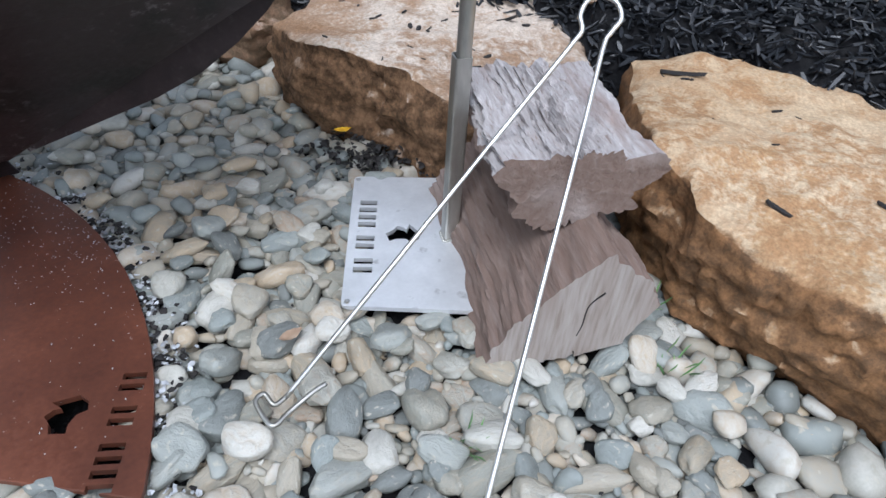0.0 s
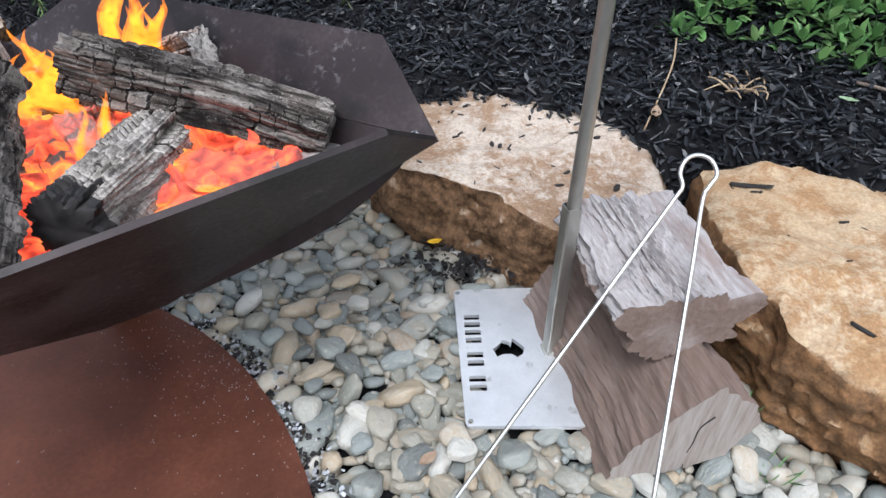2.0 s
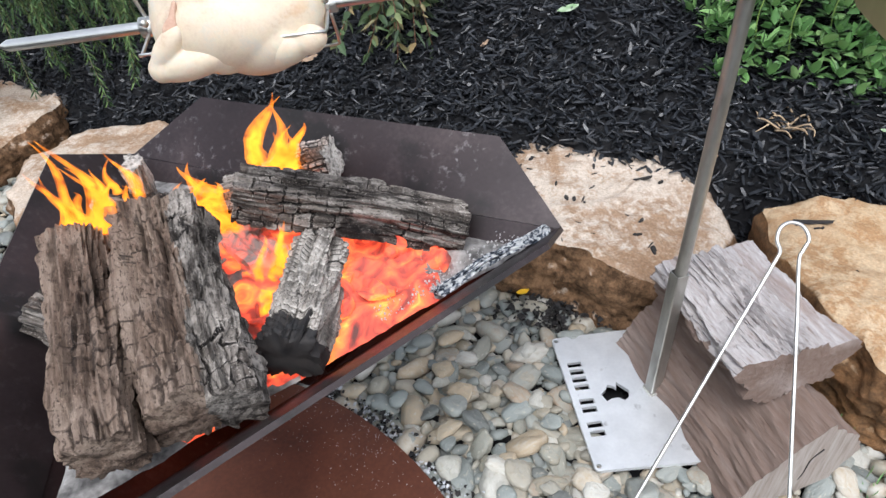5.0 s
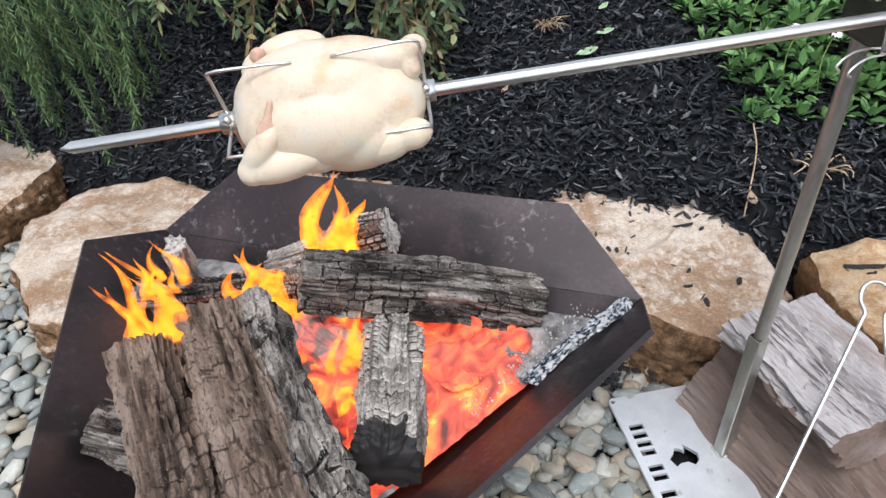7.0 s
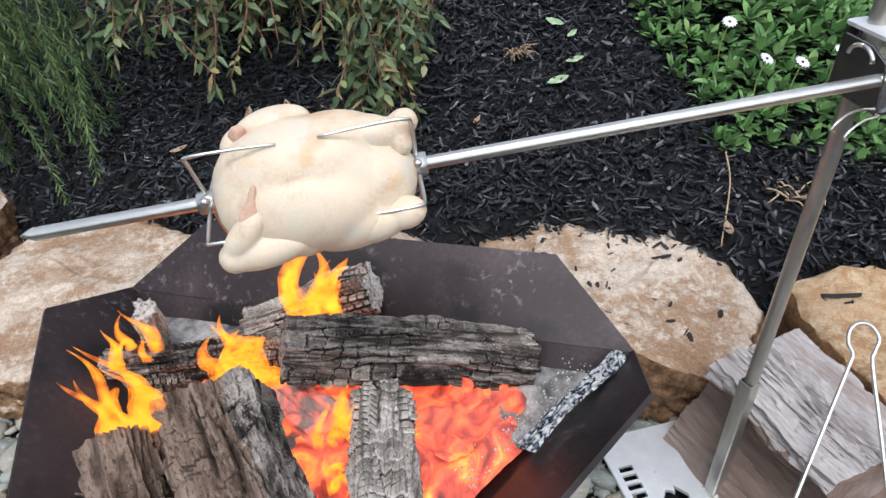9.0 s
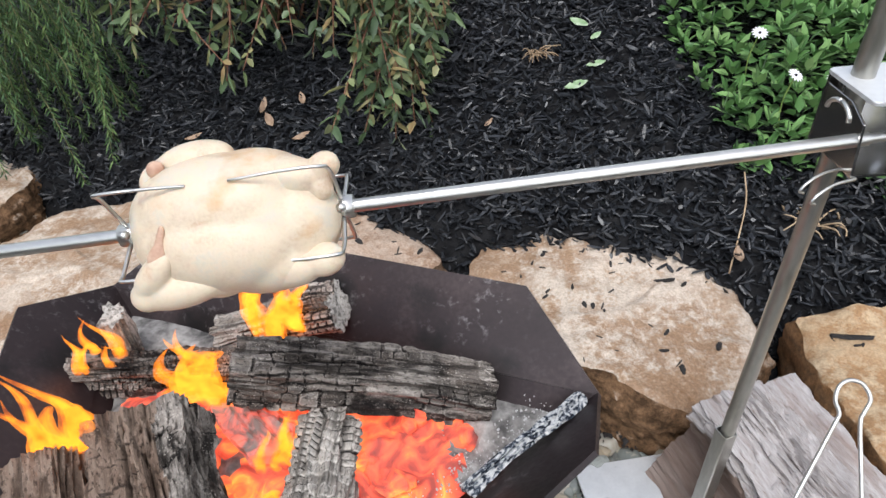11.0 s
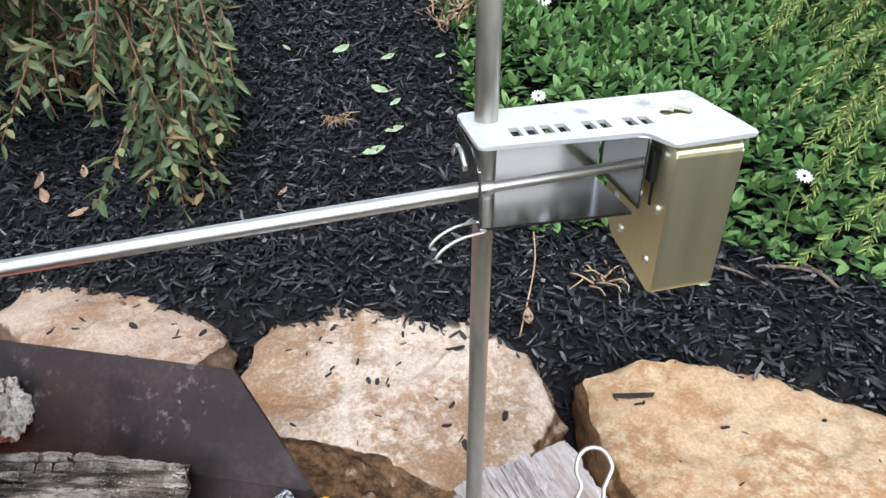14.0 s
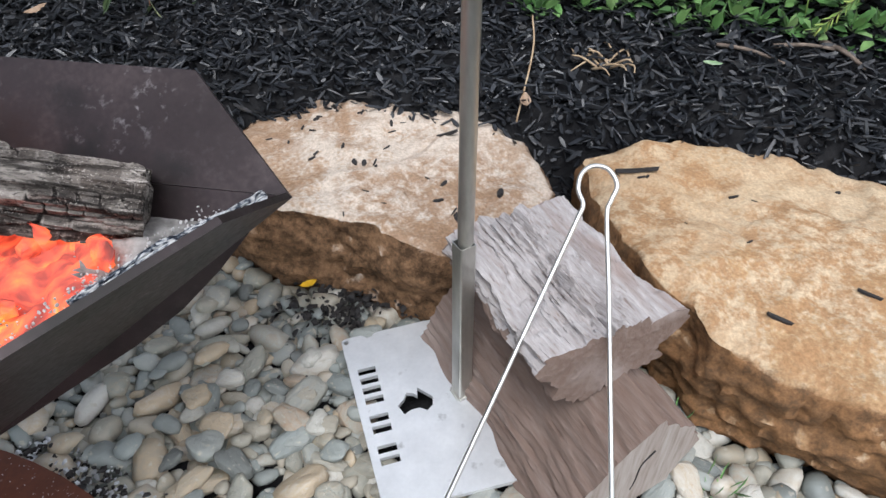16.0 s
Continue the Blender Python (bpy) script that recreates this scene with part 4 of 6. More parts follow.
part("bent_wire", bm_tube(smooth_path(loop, 7), 0.0028, 10), stainless, tongs, smooth=True)
claw = smooth_path([LEG_A[0], V((-0.153, 0.414, 0.035)), V((-0.165, 0.424, 0.04)), V((-0.172, 0.414, 0.04)), V((-0.160, 0.397, 0.035)), V((-0.148, 0.389, 0.034)), V((-0.135, 0.405, 0.036)), V((-0.112, 0.428, 0.042)), V((-0.10, 0.438, 0.043))], 6)
part("claw", bm_tube(claw, 0.0029, 8), mild_steel, tongs, "sooty bent claw", True)

# ---------- logs ----------
def log_mesh(name, p0, p1, section, up, seed, rough=0.006, crack=0.0, n=44, m=56, end=0.006, cell=(0.017, 0.016), fissure=0.0):
    """A split log from p0 to p1 with that cross-section (across, up)."""
    p0, p1 = V(p0), V(p1)
    ax = (p1 - p0).normalized()
    s = ax.cross(V(up)).normalized()
    u = s.cross(ax)
    pts = []
    k = len(section)
    per = [(V(section[(i + 1) % k]) - V(section[i])).length for i in range(k)]
    tot = sum(per)
    for j in range(m):
        d, i = tot * j / m, 0
        while d > per[i]:
            d -= per[i]
            i += 1
        pts.append(V(section[i]).lerp(V(section[(i + 1) % k]), d / per[i]))
    if crack:
        pts = [(pts[i - 1] + pts[i] * 2 + pts[(i + 1) % m]) / 4 for i in range(m)]
    L = (p1 - p0).length
    verts, faces, cracks, blocks = [], [], [], []
    for r in range(n + 1):
        t = r / n
        c = p0.lerp(p1, t) + u * 0.012 * nz((t * 1.5, 0, seed), 1.0) + s * 0.01 * nz((0, t * 1.5, seed), 1.0)
        for j in range(m):
            q = pts[j]
            o = (s * q.x + u * q.y)
            on = o.normalized()
            g = V((on.dot(s) * 3, on.dot(u) * 3, t * L * 9))
            f = V((on.dot(s) * 11, on.dot(u) * 11, t * L * 14))
            dd = rough * 1.6 * noise.noise(g + V((seed, 0, 0))) + rough * noise.noise(f + V((0, seed, 0))) + rough * 0.4 * noise.noise(f * 3 + V((0, 0, seed))) + rough * 0.22 * noise.noise(V((q.x * 170, q.y * 170, t * L * 30 + seed)))
            edge, tone = 1.0, 0.5
            if crack:
                w1, w2 = noise.noise(V((q.x * 45, q.y * 45, t * L * 40 + seed))), noise.noise(V((t * L * 45, q.x * 40 + seed, q.y * 40)))
                row_f = tot * j / m / cell[1] + 0.30 * w1 + 0.5 * noise.noise(V((t * L * 7, seed, 0)))
                row = math.floor(row_f)
                own_h = abs(noise.cell(V((row * 3.7 + 0.5, seed, 0.5))))
                col_f = t * L / cell[0] * (0.75 + 0.6 * own_h) + own_h * 9 + 0.38 * w2
                col = math.floor(col_f)
                tone = abs(noise.cell(V((row * 3.7 + 0.5, col * 5.1 + 0.5, seed))))
                fr, fc = row_f - row, col_f - col
                edge = min(1.0, min(min(fr, 1 - fr) * cell[1], min(fc, 1 - fc) * cell[0] * 1.15) / 0.0042)
                keep = min(1, max(0, 0.75 + 1.9 * noise.noise(V((q.x * 16, q.y * 16, t * L * 13 - seed)))))
                edge = 1 - (1 - edge) * keep
                dd += crack * (0.45 * (tone - 0.5) - 1.3 * (1 - edge) ** 1.3)
            if fissure:
                a1 = abs(noise.noise(V((q.x * 58, q.y * 58, t * L * 16 + seed))))
                a2 = abs(noise.noise(V((q.x * 130, q.y * 130, t * L * 34 - seed))))
                dd -= fissure * min(1, 0.25 + 7 * min(t, 1 - t)) * (max(0, 1 - a1 * 7) + 0.5 * max(0, 1 - a2 * 6) + 0.5 * noise.noise(V((q.x * 60, q.y * 60, t * L * 45))))
            cracks.append(edge)
            blocks.append(tone)
            slip = end * noise.noise(V((q.x * 60 + seed, q.y * 60, 0 if t < 0.5 else 5))) * (1 if r in (0, n) else 0)
            verts.append(c + o + on * dd + ax * slip)
    for r in range(n):
        for j in range(m):
            a, b = r * m + j, r * m + (j + 1) % m
            faces.append((a, b, b + m, a + m))
    for r, flip in ((0, True), (n, False)):
        prev = [r * m + j for j in range(m)]
        cen = sum((verts[i] for i in prev), V()) / m
        for q, wide in ((0.86, 2), (0.6, 5), (0.3, 12)):
            cur = []
            for j in range(m):
                rim_mean = sum((verts[r * m + (j + o) % m] for o in range(-wide, wide + 1)), V()) / (2 * wide + 1)
                p = cen.lerp(rim_mean, q) + ax * (-1 if flip else 1) * end * 0.5 * (1 - q)
                p = p + ax * end * noise.noise(p * 50)
                cur.append(len(verts))
                verts.append(p)
            for j in range(m):
                fc = (prev[j], prev[(j + 1) % m], cur[(j + 1) % m], cur[j])
                faces.append(fc[::-1] if flip else fc)
            prev = cur
        verts.append(cen)
        for j in range(m):
            fc = (prev[j], prev[(j + 1) % m], len(verts) - 1)
            faces.append(fc[::-1] if flip else fc)
    faces = [fc[::-1] for fc in faces]
    own = Matrix((ax, s, u)).transposed().to_4x4()
    own.translation = p0.lerp(p1, 0.5)
    back = own.inverted()
    bm = bmesh.new()
    bm.from_mesh(mesh_from(name, [back @ v for v in verts], faces))
    me = bm_mesh(name, bm, True)
    me.set_sharp_from_angle(angle=radians(40))
    extra = len(me.vertices) - len(cracks)
    for key, vals in (("crack", cracks), ("block", blocks)):
        me.attributes.new(key, "FLOAT", "POINT").data.foreach_set("value", vals + [0.7] * extra)
    return me, own


def log_thing(name, p0, p1, section, up, mat, seed, label, group="", **kw):
    me, own = log_mesh(name, p0, p1, section, up, seed, **kw)
    ob = obj(name, me, mat, None, label, "log", group)
    ob.matrix_basis = own
    return ob


def block(wd, ht, cut=0.25):
    """A split log's section."""
    return [(-wd, -ht), (wd * 0.9, -ht * 0.95), (wd, ht * (1 - cut)), (wd * 0.55, ht), (-wd * 0.6, ht * 0.92), (-wd, ht * 0.3)]


# stacked split firewood beside the post: across = x, up = z
WOOD = "stacked split firewood"
log_thing("firewood_log", (0.178, 0.512, 0.0), (0.105, 0.86, 0.0), [(-0.105, 0.012), (-0.02, 0.008), (0.07, 0.022), (0.112, 0.088), (0.075, 0.128), (0.03, 0.172), (-0.02, 0.138), (-0.075, 0.075)], (0, 0, 1), red_wood, 3.1,
          "split reddish gum wedge with sawn end lying on pebbles", WOOD, rough=0.006, n=80, m=190, end=0.0008, fissure=0.0012)
wedge = scene.objects["firewood_log"]
wedge.data.materials.append(sawn_wood)
for poly in wedge.data.polygons:
    if abs(poly.normal.x) > 0.75:
        poly.material_index = 1
split = smooth_path([V((-0.1786, 0.030, 0.118)), V((-0.1786, 0.014, 0.100)), V((-0.1786, 0.012, 0.070)), V((-0.1786, 0.008, 0.050))], 6)
crack_part = part("crack", bm_tube(split, 0.0011, 5, None, 0.5), bark_mat, None, "thin dark drying crack")
crack_part.parent = wedge
log_thing("firewood_log", (0.172, 0.588, 0.215), (0.13, 0.83, 0.205), [(-0.095, 0.036), (-0.088, 0.0), (-0.052, -0.062), (0.01, -0.05), (0.058, -0.038), (0.098, 0.018), (0.085, 0.034), (0.03, 0.036)], (0, 0, 1), grey_wood, 8.4,
          "weathered grey split log resting on a reddish wedge", WOOD, rough=0.010, n=110, m=200, end=0.0012, fissure=0.0042)
upper = scene.objects["firewood_log.001"]
upper.data.materials.append(red_wood)
for poly in upper.data.polygons:
    if poly.center.z < 0.008 + 0.012 * nz(poly.center, 40) or abs(poly.center.x) > 0.122:
        poly.material_index = 1

BURN = "burning logs in the fire pit"
FINE = dict(n=120, m=110)
log_thing("burning_log", (-0.592, 0.776, 0.478), (-0.282, 0.768, 0.386), block(0.038, 0.035), (0, 0.1, 1), char_mat, 1.7, "charred log cracked into blocks across the embers", BURN, crack=0.0032, cell=(0.021, 0.017), **FINE)
log_thing("burning_log", (-0.472, 0.905, 0.445), (-0.66, 0.955, 0.36), block(0.030, 0.028), (0, 0, 1), ash_mat, 5.2, "burnt log end whitened with ash", BURN, crack=0.003, cell=(0.011, 0.012), n=90, m=90)
log_thing("burning_log", (-0.85, 0.88, 0.388), (-0.585, 0.835, 0.415), block(0.024, 0.030), (0, 0, 1), char_mat, 6.6, "thin ash-tipped burnt log lying along the pit's back", BURN, crack=0.003, cell=(0.010, 0.02), n=110, m=80)
log_thing("burning_log", (-0.79, 0.93, 0.37), (-0.785, 0.915, 0.455), block(0.014, 0.018), (0, 1, 0), ash_mat, 9.2, "small upright ash-grey burnt stub", BURN, crack=0.002, cell=(0.012, 0.012))
log_thing("burning_log", (-0.66, 0.69, 0.495), (-0.574, 0.428, 0.442), block(0.056, 0.042), (0, 0.3, 1), char_brown, 12.5, "thick brown split log, black at one side", BURN, crack=0.0014, rough=0.009, cell=(0.030, 0.024), fissure=0.007, n=120, m=150)
log_thing("burning_log", (-0.745, 0.645, 0.500), (-0.655, 0.385, 0.442), block(0.034, 0.040), (0, 0.3, 1), char_brown, 15.5, "narrow half-burnt split log", BURN, crack=0.0022, rough=0.008, cell=(0.018, 0.016), fissure=0.004, **FINE)
log_thing("burning_log", (-0.83, 0.625, 0.425), (-0.66, 0.60, 0.36), block(0.03, 0.032), (0, 0, 1), char_mat, 18.2, "short charred log poking out beneath others", BURN, crack=0.004, cell=(0.02, 0.016), n=80, m=90)
log_thing("burning_log", (-0.484, 0.735, 0.396), (-0.505, 0.528, 0.410), block(0.036, 0.034, 0.45), (0, 0, 1), ash_mat, 22.9, "greyed log with a black burnt end", BURN, crack=0.0038, cell=(0.0115, 0.027), n=130, m=110)
log_thing("burning_log", (-0.172, 0.737, 0.398), (-0.33, 0.628, 0.394), [(-0.012, -0.005), (0.010, -0.005), (0.011, 0.001), (0.003, 0.0055), (-0.008, 0.004)], (-0.35, 0.5, 1), ash_white, 27.4, "thin ash-white bark strip along the pit's edge", BURN, rough=0.003, fissure=0.0018, n=90, m=60)
log_thing("burning_log", (-0.610, 0.80, 0.372), (-0.556, 0.705, 0.380), block(0.034, 0.032), (0, 0, 1), ember_ash, 29.4, "glowing crumbling ember chunk", BURN, crack=0.003, n=70, m=70)

thick = [o for o in scene.objects if str(o.get("label", "")).startswith("thick brown")][0]
thick.data.materials.append(char_mat)
for poly in thick.data.polygons:
    if poly.center.y + 0.012 * nz(poly.center, 30) < -0.008:
        poly.material_index = 1
grey = [o for o in scene.objects if str(o.get("label", "")).startswith("greyed log")][0]
grey.data.materials.append(bark_mat)
for poly in grey.data.polygons:
    if poly.center.x + 0.02 * nz(poly.center, 40) > 0.066 + 0.5 * max(0, -poly.center.y):
        poly.material_index = 1

# ash heaped against the front panel
heap_mat = material("pale_ash_crumbs", [(0.3, (0.32, 0.31, 0.31)), (0.7, (0.60, 0.59, 0.58))], 120, rough=0.95)
heap = bmesh.new()
rng = random.Random(61)
for k in range(200):
    t, o = rng.random(), abs(rng.gauss(0, 0.022))
    p = V((-0.205, 0.728, 0.390)).lerp(V((-0.40, 0.594, 0.382)), t) + V((-0.57, 0.82, 0)) * o - V((0, 0, o * 0.25))
    sz = rng.uniform(0.0005, 0.0016)
    made = bmesh.ops.create_icosphere(heap, subdivisions=1, radius=sz, matrix=Matrix.Translation(p) @ Euler((rng.random() * 3, rng.random() * 3, rng.random() * 3)).to_matrix().to_4x4() @ Matrix.Diagonal((1.5, 1, 0.7, 1)))["verts"]
    for v in made:
        v.co += V((rng.uniform(-1, 1), rng.uniform(-1, 1), rng.uniform(-1, 1))) * sz * 0.3
obj("ash_heap", bm_mesh("ash_heap", heap), heap_mat, None, "loose white-grey ash banked against the pit panel", "ash", kind="stuff")

# ---------- ember bed ----------
n = 90
ev, ef, idx = [], [], {}
corner = [PIT + (t - PIT) * 0.88 for t in TRI]
for i in range(n + 1):
    for j in range(n + 1 - i):
        a, b = i / n, j / n
        p = corner[0] * a + corner[1] * b + corner[2] * (1 - a - b)
        edge = min(a, b, 1 - a - b) * 3
        z = 0.364 + 0.018 * min(1, edge * 1.6) + (0.014 * nz(p, 22) + 0.008 * nz(p, 60) + 0.004 * nz(p, 140)) * min(1, 0.3 + 3 * edge)
        idx[i, j] = len(ev)
        ev.append(V((p.x, p.y, z)))
for i in range(n):
    for j in range(n - i):
        ef.append((idx[i, j], idx[i + 1, j], idx[i, j + 1]))
        if j < n - i - 1:
            ef.append((idx[i + 1, j], idx[i + 1, j + 1], idx[i, j + 1]))
bed = obj("ember_bed", mesh_from("ember_bed", ev, ef), ember_mat, None, "glowing red ember and ash bed filling the pit", "embers", kind="stuff")
bed.data.materials.append(material("grey_ash", [(0.3, (0.07, 0.066, 0.064)), (0.5, (0.22, 0.21, 0.20)), (0.8, (0.50, 0.48, 0.46))], 34, rough=0.95, bump=0.8, bump_scale=160, bump_dist=0.003))
HOT = ((-0.470, 0.665, 0.155), (-0.55, 0.78, 0.1), (-0.56, 0.44, 0.05), (-0.70, 0.78, 0.1))
for poly in bed.data.polygons:
    c = poly.center
    hot = max(r + 0.05 * nz(c, 14) + 0.02 * nz(c, 50) - math.hypot(c.x - x, c.y - y) for x, y, r in HOT)
    poly.material_index = 0 if hot > 0 else 1
coal = bmesh.new()
rng = random.Random(4)
for k in range(150):
    x, y, r = HOT[rng.choice((0, 0, 0, 1, 2, 3))]
    a, d = rng.uniform(0, 6.28), r * math.sqrt(rng.random())
    sz = rng.uniform(0.006, 0.019)
    spot = V((x + d * math.cos(a), y + d * math.sin(a), 0))
    if any((spot - PIT).dot(((TRI[q] + TRI[(q + 1) % 3]) / 2 - PIT).normalized()) > 0.165 for q in range(3)):
        continue
    made = bmesh.ops.create_icosphere(coal, subdivisions=2, radius=1, matrix=Matrix.Translation((x + d * math.cos(a), y + d * math.sin(a), 0.377)) @ Euler((rng.random() * 3, rng.random() * 3, rng.random() * 3)).to_matrix().to_4x4() @ Matrix.Diagonal((sz * 1.5, sz, sz * 0.6, 1)))["verts"]
    for v in made:
        v.co += V((nz(v.co, 70, k), nz(v.co, 70, k + 9), nz(v.co, 70, k + 5))) * sz * 0.55
obj("coals", bm_mesh("coals", coal), ember_mat, None, "glowing orange coals scattered over the ember bed", "coals", kind="stuff")

# ---------- flames ----------
def flame(base_pt, height, width, lean, seed, label, tongues=8):
    """A flame of wavering tongues, each of three skins within one another that grow hotter inwards."""
    ob = root("flame", base_pt, label, "flame", "flames over the logs")
    sides, nn = 12, 26
    rg = random.Random(seed)
    for k in range(tongues):
        bm = bmesh.new()
        heats = []
        off = V((rg.uniform(-1, 1) * width, rg.uniform(-1, 1) * width * 0.6, rg.uniform(-0.05, 0.15) * height))
        h, wd, ph = height * rg.choice((0.35, 0.5, 0.6, 0.8, 1.0)) * rg.uniform(0.8, 1.05), width * rg.uniform(0.24, 0.46), rg.uniform(0, 6)
        for skin, (fat, tall, hot) in enumerate(((1.0, 1.0, 0.10), (0.72, 0.85, 0.45), (0.45, 0.68, 0.90))):
            rings = []
            for i in range(nn + 1):
                t = i / nn
                tt = t * tall
                r = wd * fat * (math.sin(math.pi * (0.10 + 0.90 * t) ** 0.7) ** 0.9 * (1 - 0.5 * t) + 0.01) * (1 + 0.45 * noise.noise(V((t * 5, ph, seed))))
                c = V(base_pt) + off * (1 - 0.5 * tt) + V(lean) * tt * tt + V((1.0 * wd * math.sin(tt * 5.0 + ph) * tt ** 0.7, 0.9 * wd * math.cos(tt * 5 + ph) * tt, h * tt))
                rings.append([bm.verts.new(c + V((max(0.0003, r) * math.cos(a), max(0.0003, r) * 0.6 * math.sin(a), 0))) for a in (6.2832 * q / sides for q in range(sides))])
                heats += [hot + 0.06 - 0.30 * t - 0.35 * max(0, 0.14 - t) / 0.14] * sides
            for a, b in zip(rings, rings[1:]):
                for q in range(sides):
                    bm.faces.new((a[q], a[(q + 1) % sides], b[(q + 1) % sides], b[q]))
        tongue = part("tongue", bm, flame_mat, ob, smooth=True)
        tongue.data.attributes.new("heat", "FLOAT", "POINT").data.foreach_set("value", heats)


flame((-0.725, 0.665, 0.475), 0.155, 0.040, (-0.02, 0, 0), 1, "tall bright yellow flame licking between split logs", 10)
flame((-0.80, 0.87, 0.41), 0.12, 0.028, (0.0, 0, 0), 2, "thin orange flame at the pit's back corner", 6)
flame((-0.565, 0.88, 0.42), 0.165, 0.040, (0.03, 0, 0), 3, "orange flame rising behind the charred log", 9)
flame((-0.665, 0.81, 0.40), 0.12, 0.055, (0, 0, 0), 5, "low yellow flame above the thin charred log", 11)
flame((-0.540, 0.705, 0.375), 0.095, 0.032, (0, 0, 0), 7, "small yellow flame among the embers", 7)
flame((-0.548, 0.64, 0.375), 0.065, 0.024, (0, 0, 0), 9, "small yellow flame beside the greyed log", 5)

# ---------- plants ----------
def leaves_mesh(name, items):
    """Folded pointed leaves: (foot, direction, face normal, length, width)."""
    verts, faces = [], []
    for p, d, nrm, L, W in items:
        d = d.normalized()
        s = d.cross(nrm)
        s = s.normalized() if s.length > 1e-4 else d.orthogonal().normalized()
        u = s.cross(d)
        k = len(verts)
        verts += [p, p + d * L * 0.35 + s * W * 0.5 + u * W * 0.12, p + d * L * 0.4 - u * W * 0.06, p + d * L * 0.35 - s * W * 0.5 + u * W * 0.12,
                  p + d * L * 0.75 + s * W * 0.36 - u * L * 0.02, p + d * L * 0.75 - s * W * 0.36 - u * L * 0.02, p + d * L - u * L * 0.12]
        faces += [(k, k + 1, k + 2), (k, k + 2, k + 3), (k + 1, k + 4, k + 2), (k + 2, k + 5, k + 3), (k + 2, k + 4, k + 6), (k + 2, k + 6, k + 5)]
    return mesh_from(name, verts, faces)


def rdir(rg, up=0.0):
    v = V((rg.gauss(0, 1), rg.gauss(0, 1), rg.gauss(0, 1) + up))
    return v.normalized() if v.length > 1e-3 else V((0, 0, 1))


rg = random.Random(12)
daisy = root("daisy_bush", (0.8, 1.6, ground_z(0.8, 1.6)), "low spreading green daisy bush with white flowers", "bush")
items, seats = [], []
tries = 0
while tries < 16000 and len(seats) < 1500:
    tries += 1
    x, y = rg.uniform(0.33, 1.75), rg.uniform(0.75, 2.5)
    u = 0.45 * x + 0.89 * y
    inset = min((x - 0.35 + 0.05 * nz((x, y, 0), 5)) * 1.2, u - 1.36 + 0.06 * nz((x, y, 3), 5), 2.45 - u)
    if inset < 0 or any((x - q[0]) ** 2 + (y - q[1]) ** 2 < 0.00072 for q in seats):
        continue
    h = 0.15 * min(1, inset / 0.16) ** 0.6 + 0.04 * nz((x, y, 0), 8) + rg.uniform(-0.012, 0.012)
    seats.append((x, y, max(0.015, h)))
for x, y, h in seats:
    c = V((x, y, ground_z(x, y) + h))
    tilt = rdir(rg, 3.5)
    for k in range(11):
        a = k * 2.4 + rg.uniform(-0.3, 0.3)
        rad = V((math.cos(a), math.sin(a), 0))
        el = 0.15 + 0.85 * k / 10
        d = (rad * (1.1 - el) + tilt * el)
        items.append((c + rad * 0.006 - V((0, 0, 0.02 * (1 - el))), d, tilt + rad * -0.5, rg.uniform(0.022, 0.046), rg.uniform(0.014, 0.023)))
    for k in range(5):
        a = rg.uniform(0, 6.28)
        rad = V((math.cos(a), math.sin(a), 0))
        items.append((c - V((0, 0, rg.uniform(0.02, 0.06))), rad + V((0, 0, rg.uniform(-0.3, 0.5))), V((0, 0, 1)), rg.uniform(0.026, 0.042), 0.019))
tagged(obj("foliage", leaves_mesh("foliage", items), daisy_leaf, daisy), kind="stuff")
for x, y, dz in ((0.418, 1.508, 0.17), (0.443, 1.386, 0.17), (0.503, 1.35, 0.17), (0.587, 1.346, 0.17), (0.524, 1.765, 0.18), (0.808, 1.142, 0.17), (0.66, 1.98, 0.18)):
    c = V((x, y, ground_z(x, y) + dz))
    fl = []
    tilt = V((rg.uniform(-0.3, 0.3), -0.5, 1)).normalized()
    for k in range(13):
        a = 6.2832 * k / 13
        o = tilt.orthogonal().normalized()
        rad = Matrix.Rotation(a, 3, tilt) @ o
        fl.append((c + rad * 0.002, rad + tilt * 0.15, tilt, 0.016, 0.006))
    head = obj("flower", leaves_mesh("flower", fl), white_petal, daisy, "white daisy flower")
    b = bmesh.new()
    bmesh.ops.create_icosphere(b, subdivisions=1, radius=0.0035, matrix=Matrix.Translation(c + tilt * 0.001))
    part("flower_centre", b, bark_mat, head)
    part("stalk", bm_tube(smooth_path([c - V((0, 0, 0.14)), c - V((0.012, 0, 0.06)), c], 4), 0.0015, 5), lime_leaf, daisy, smooth=True)


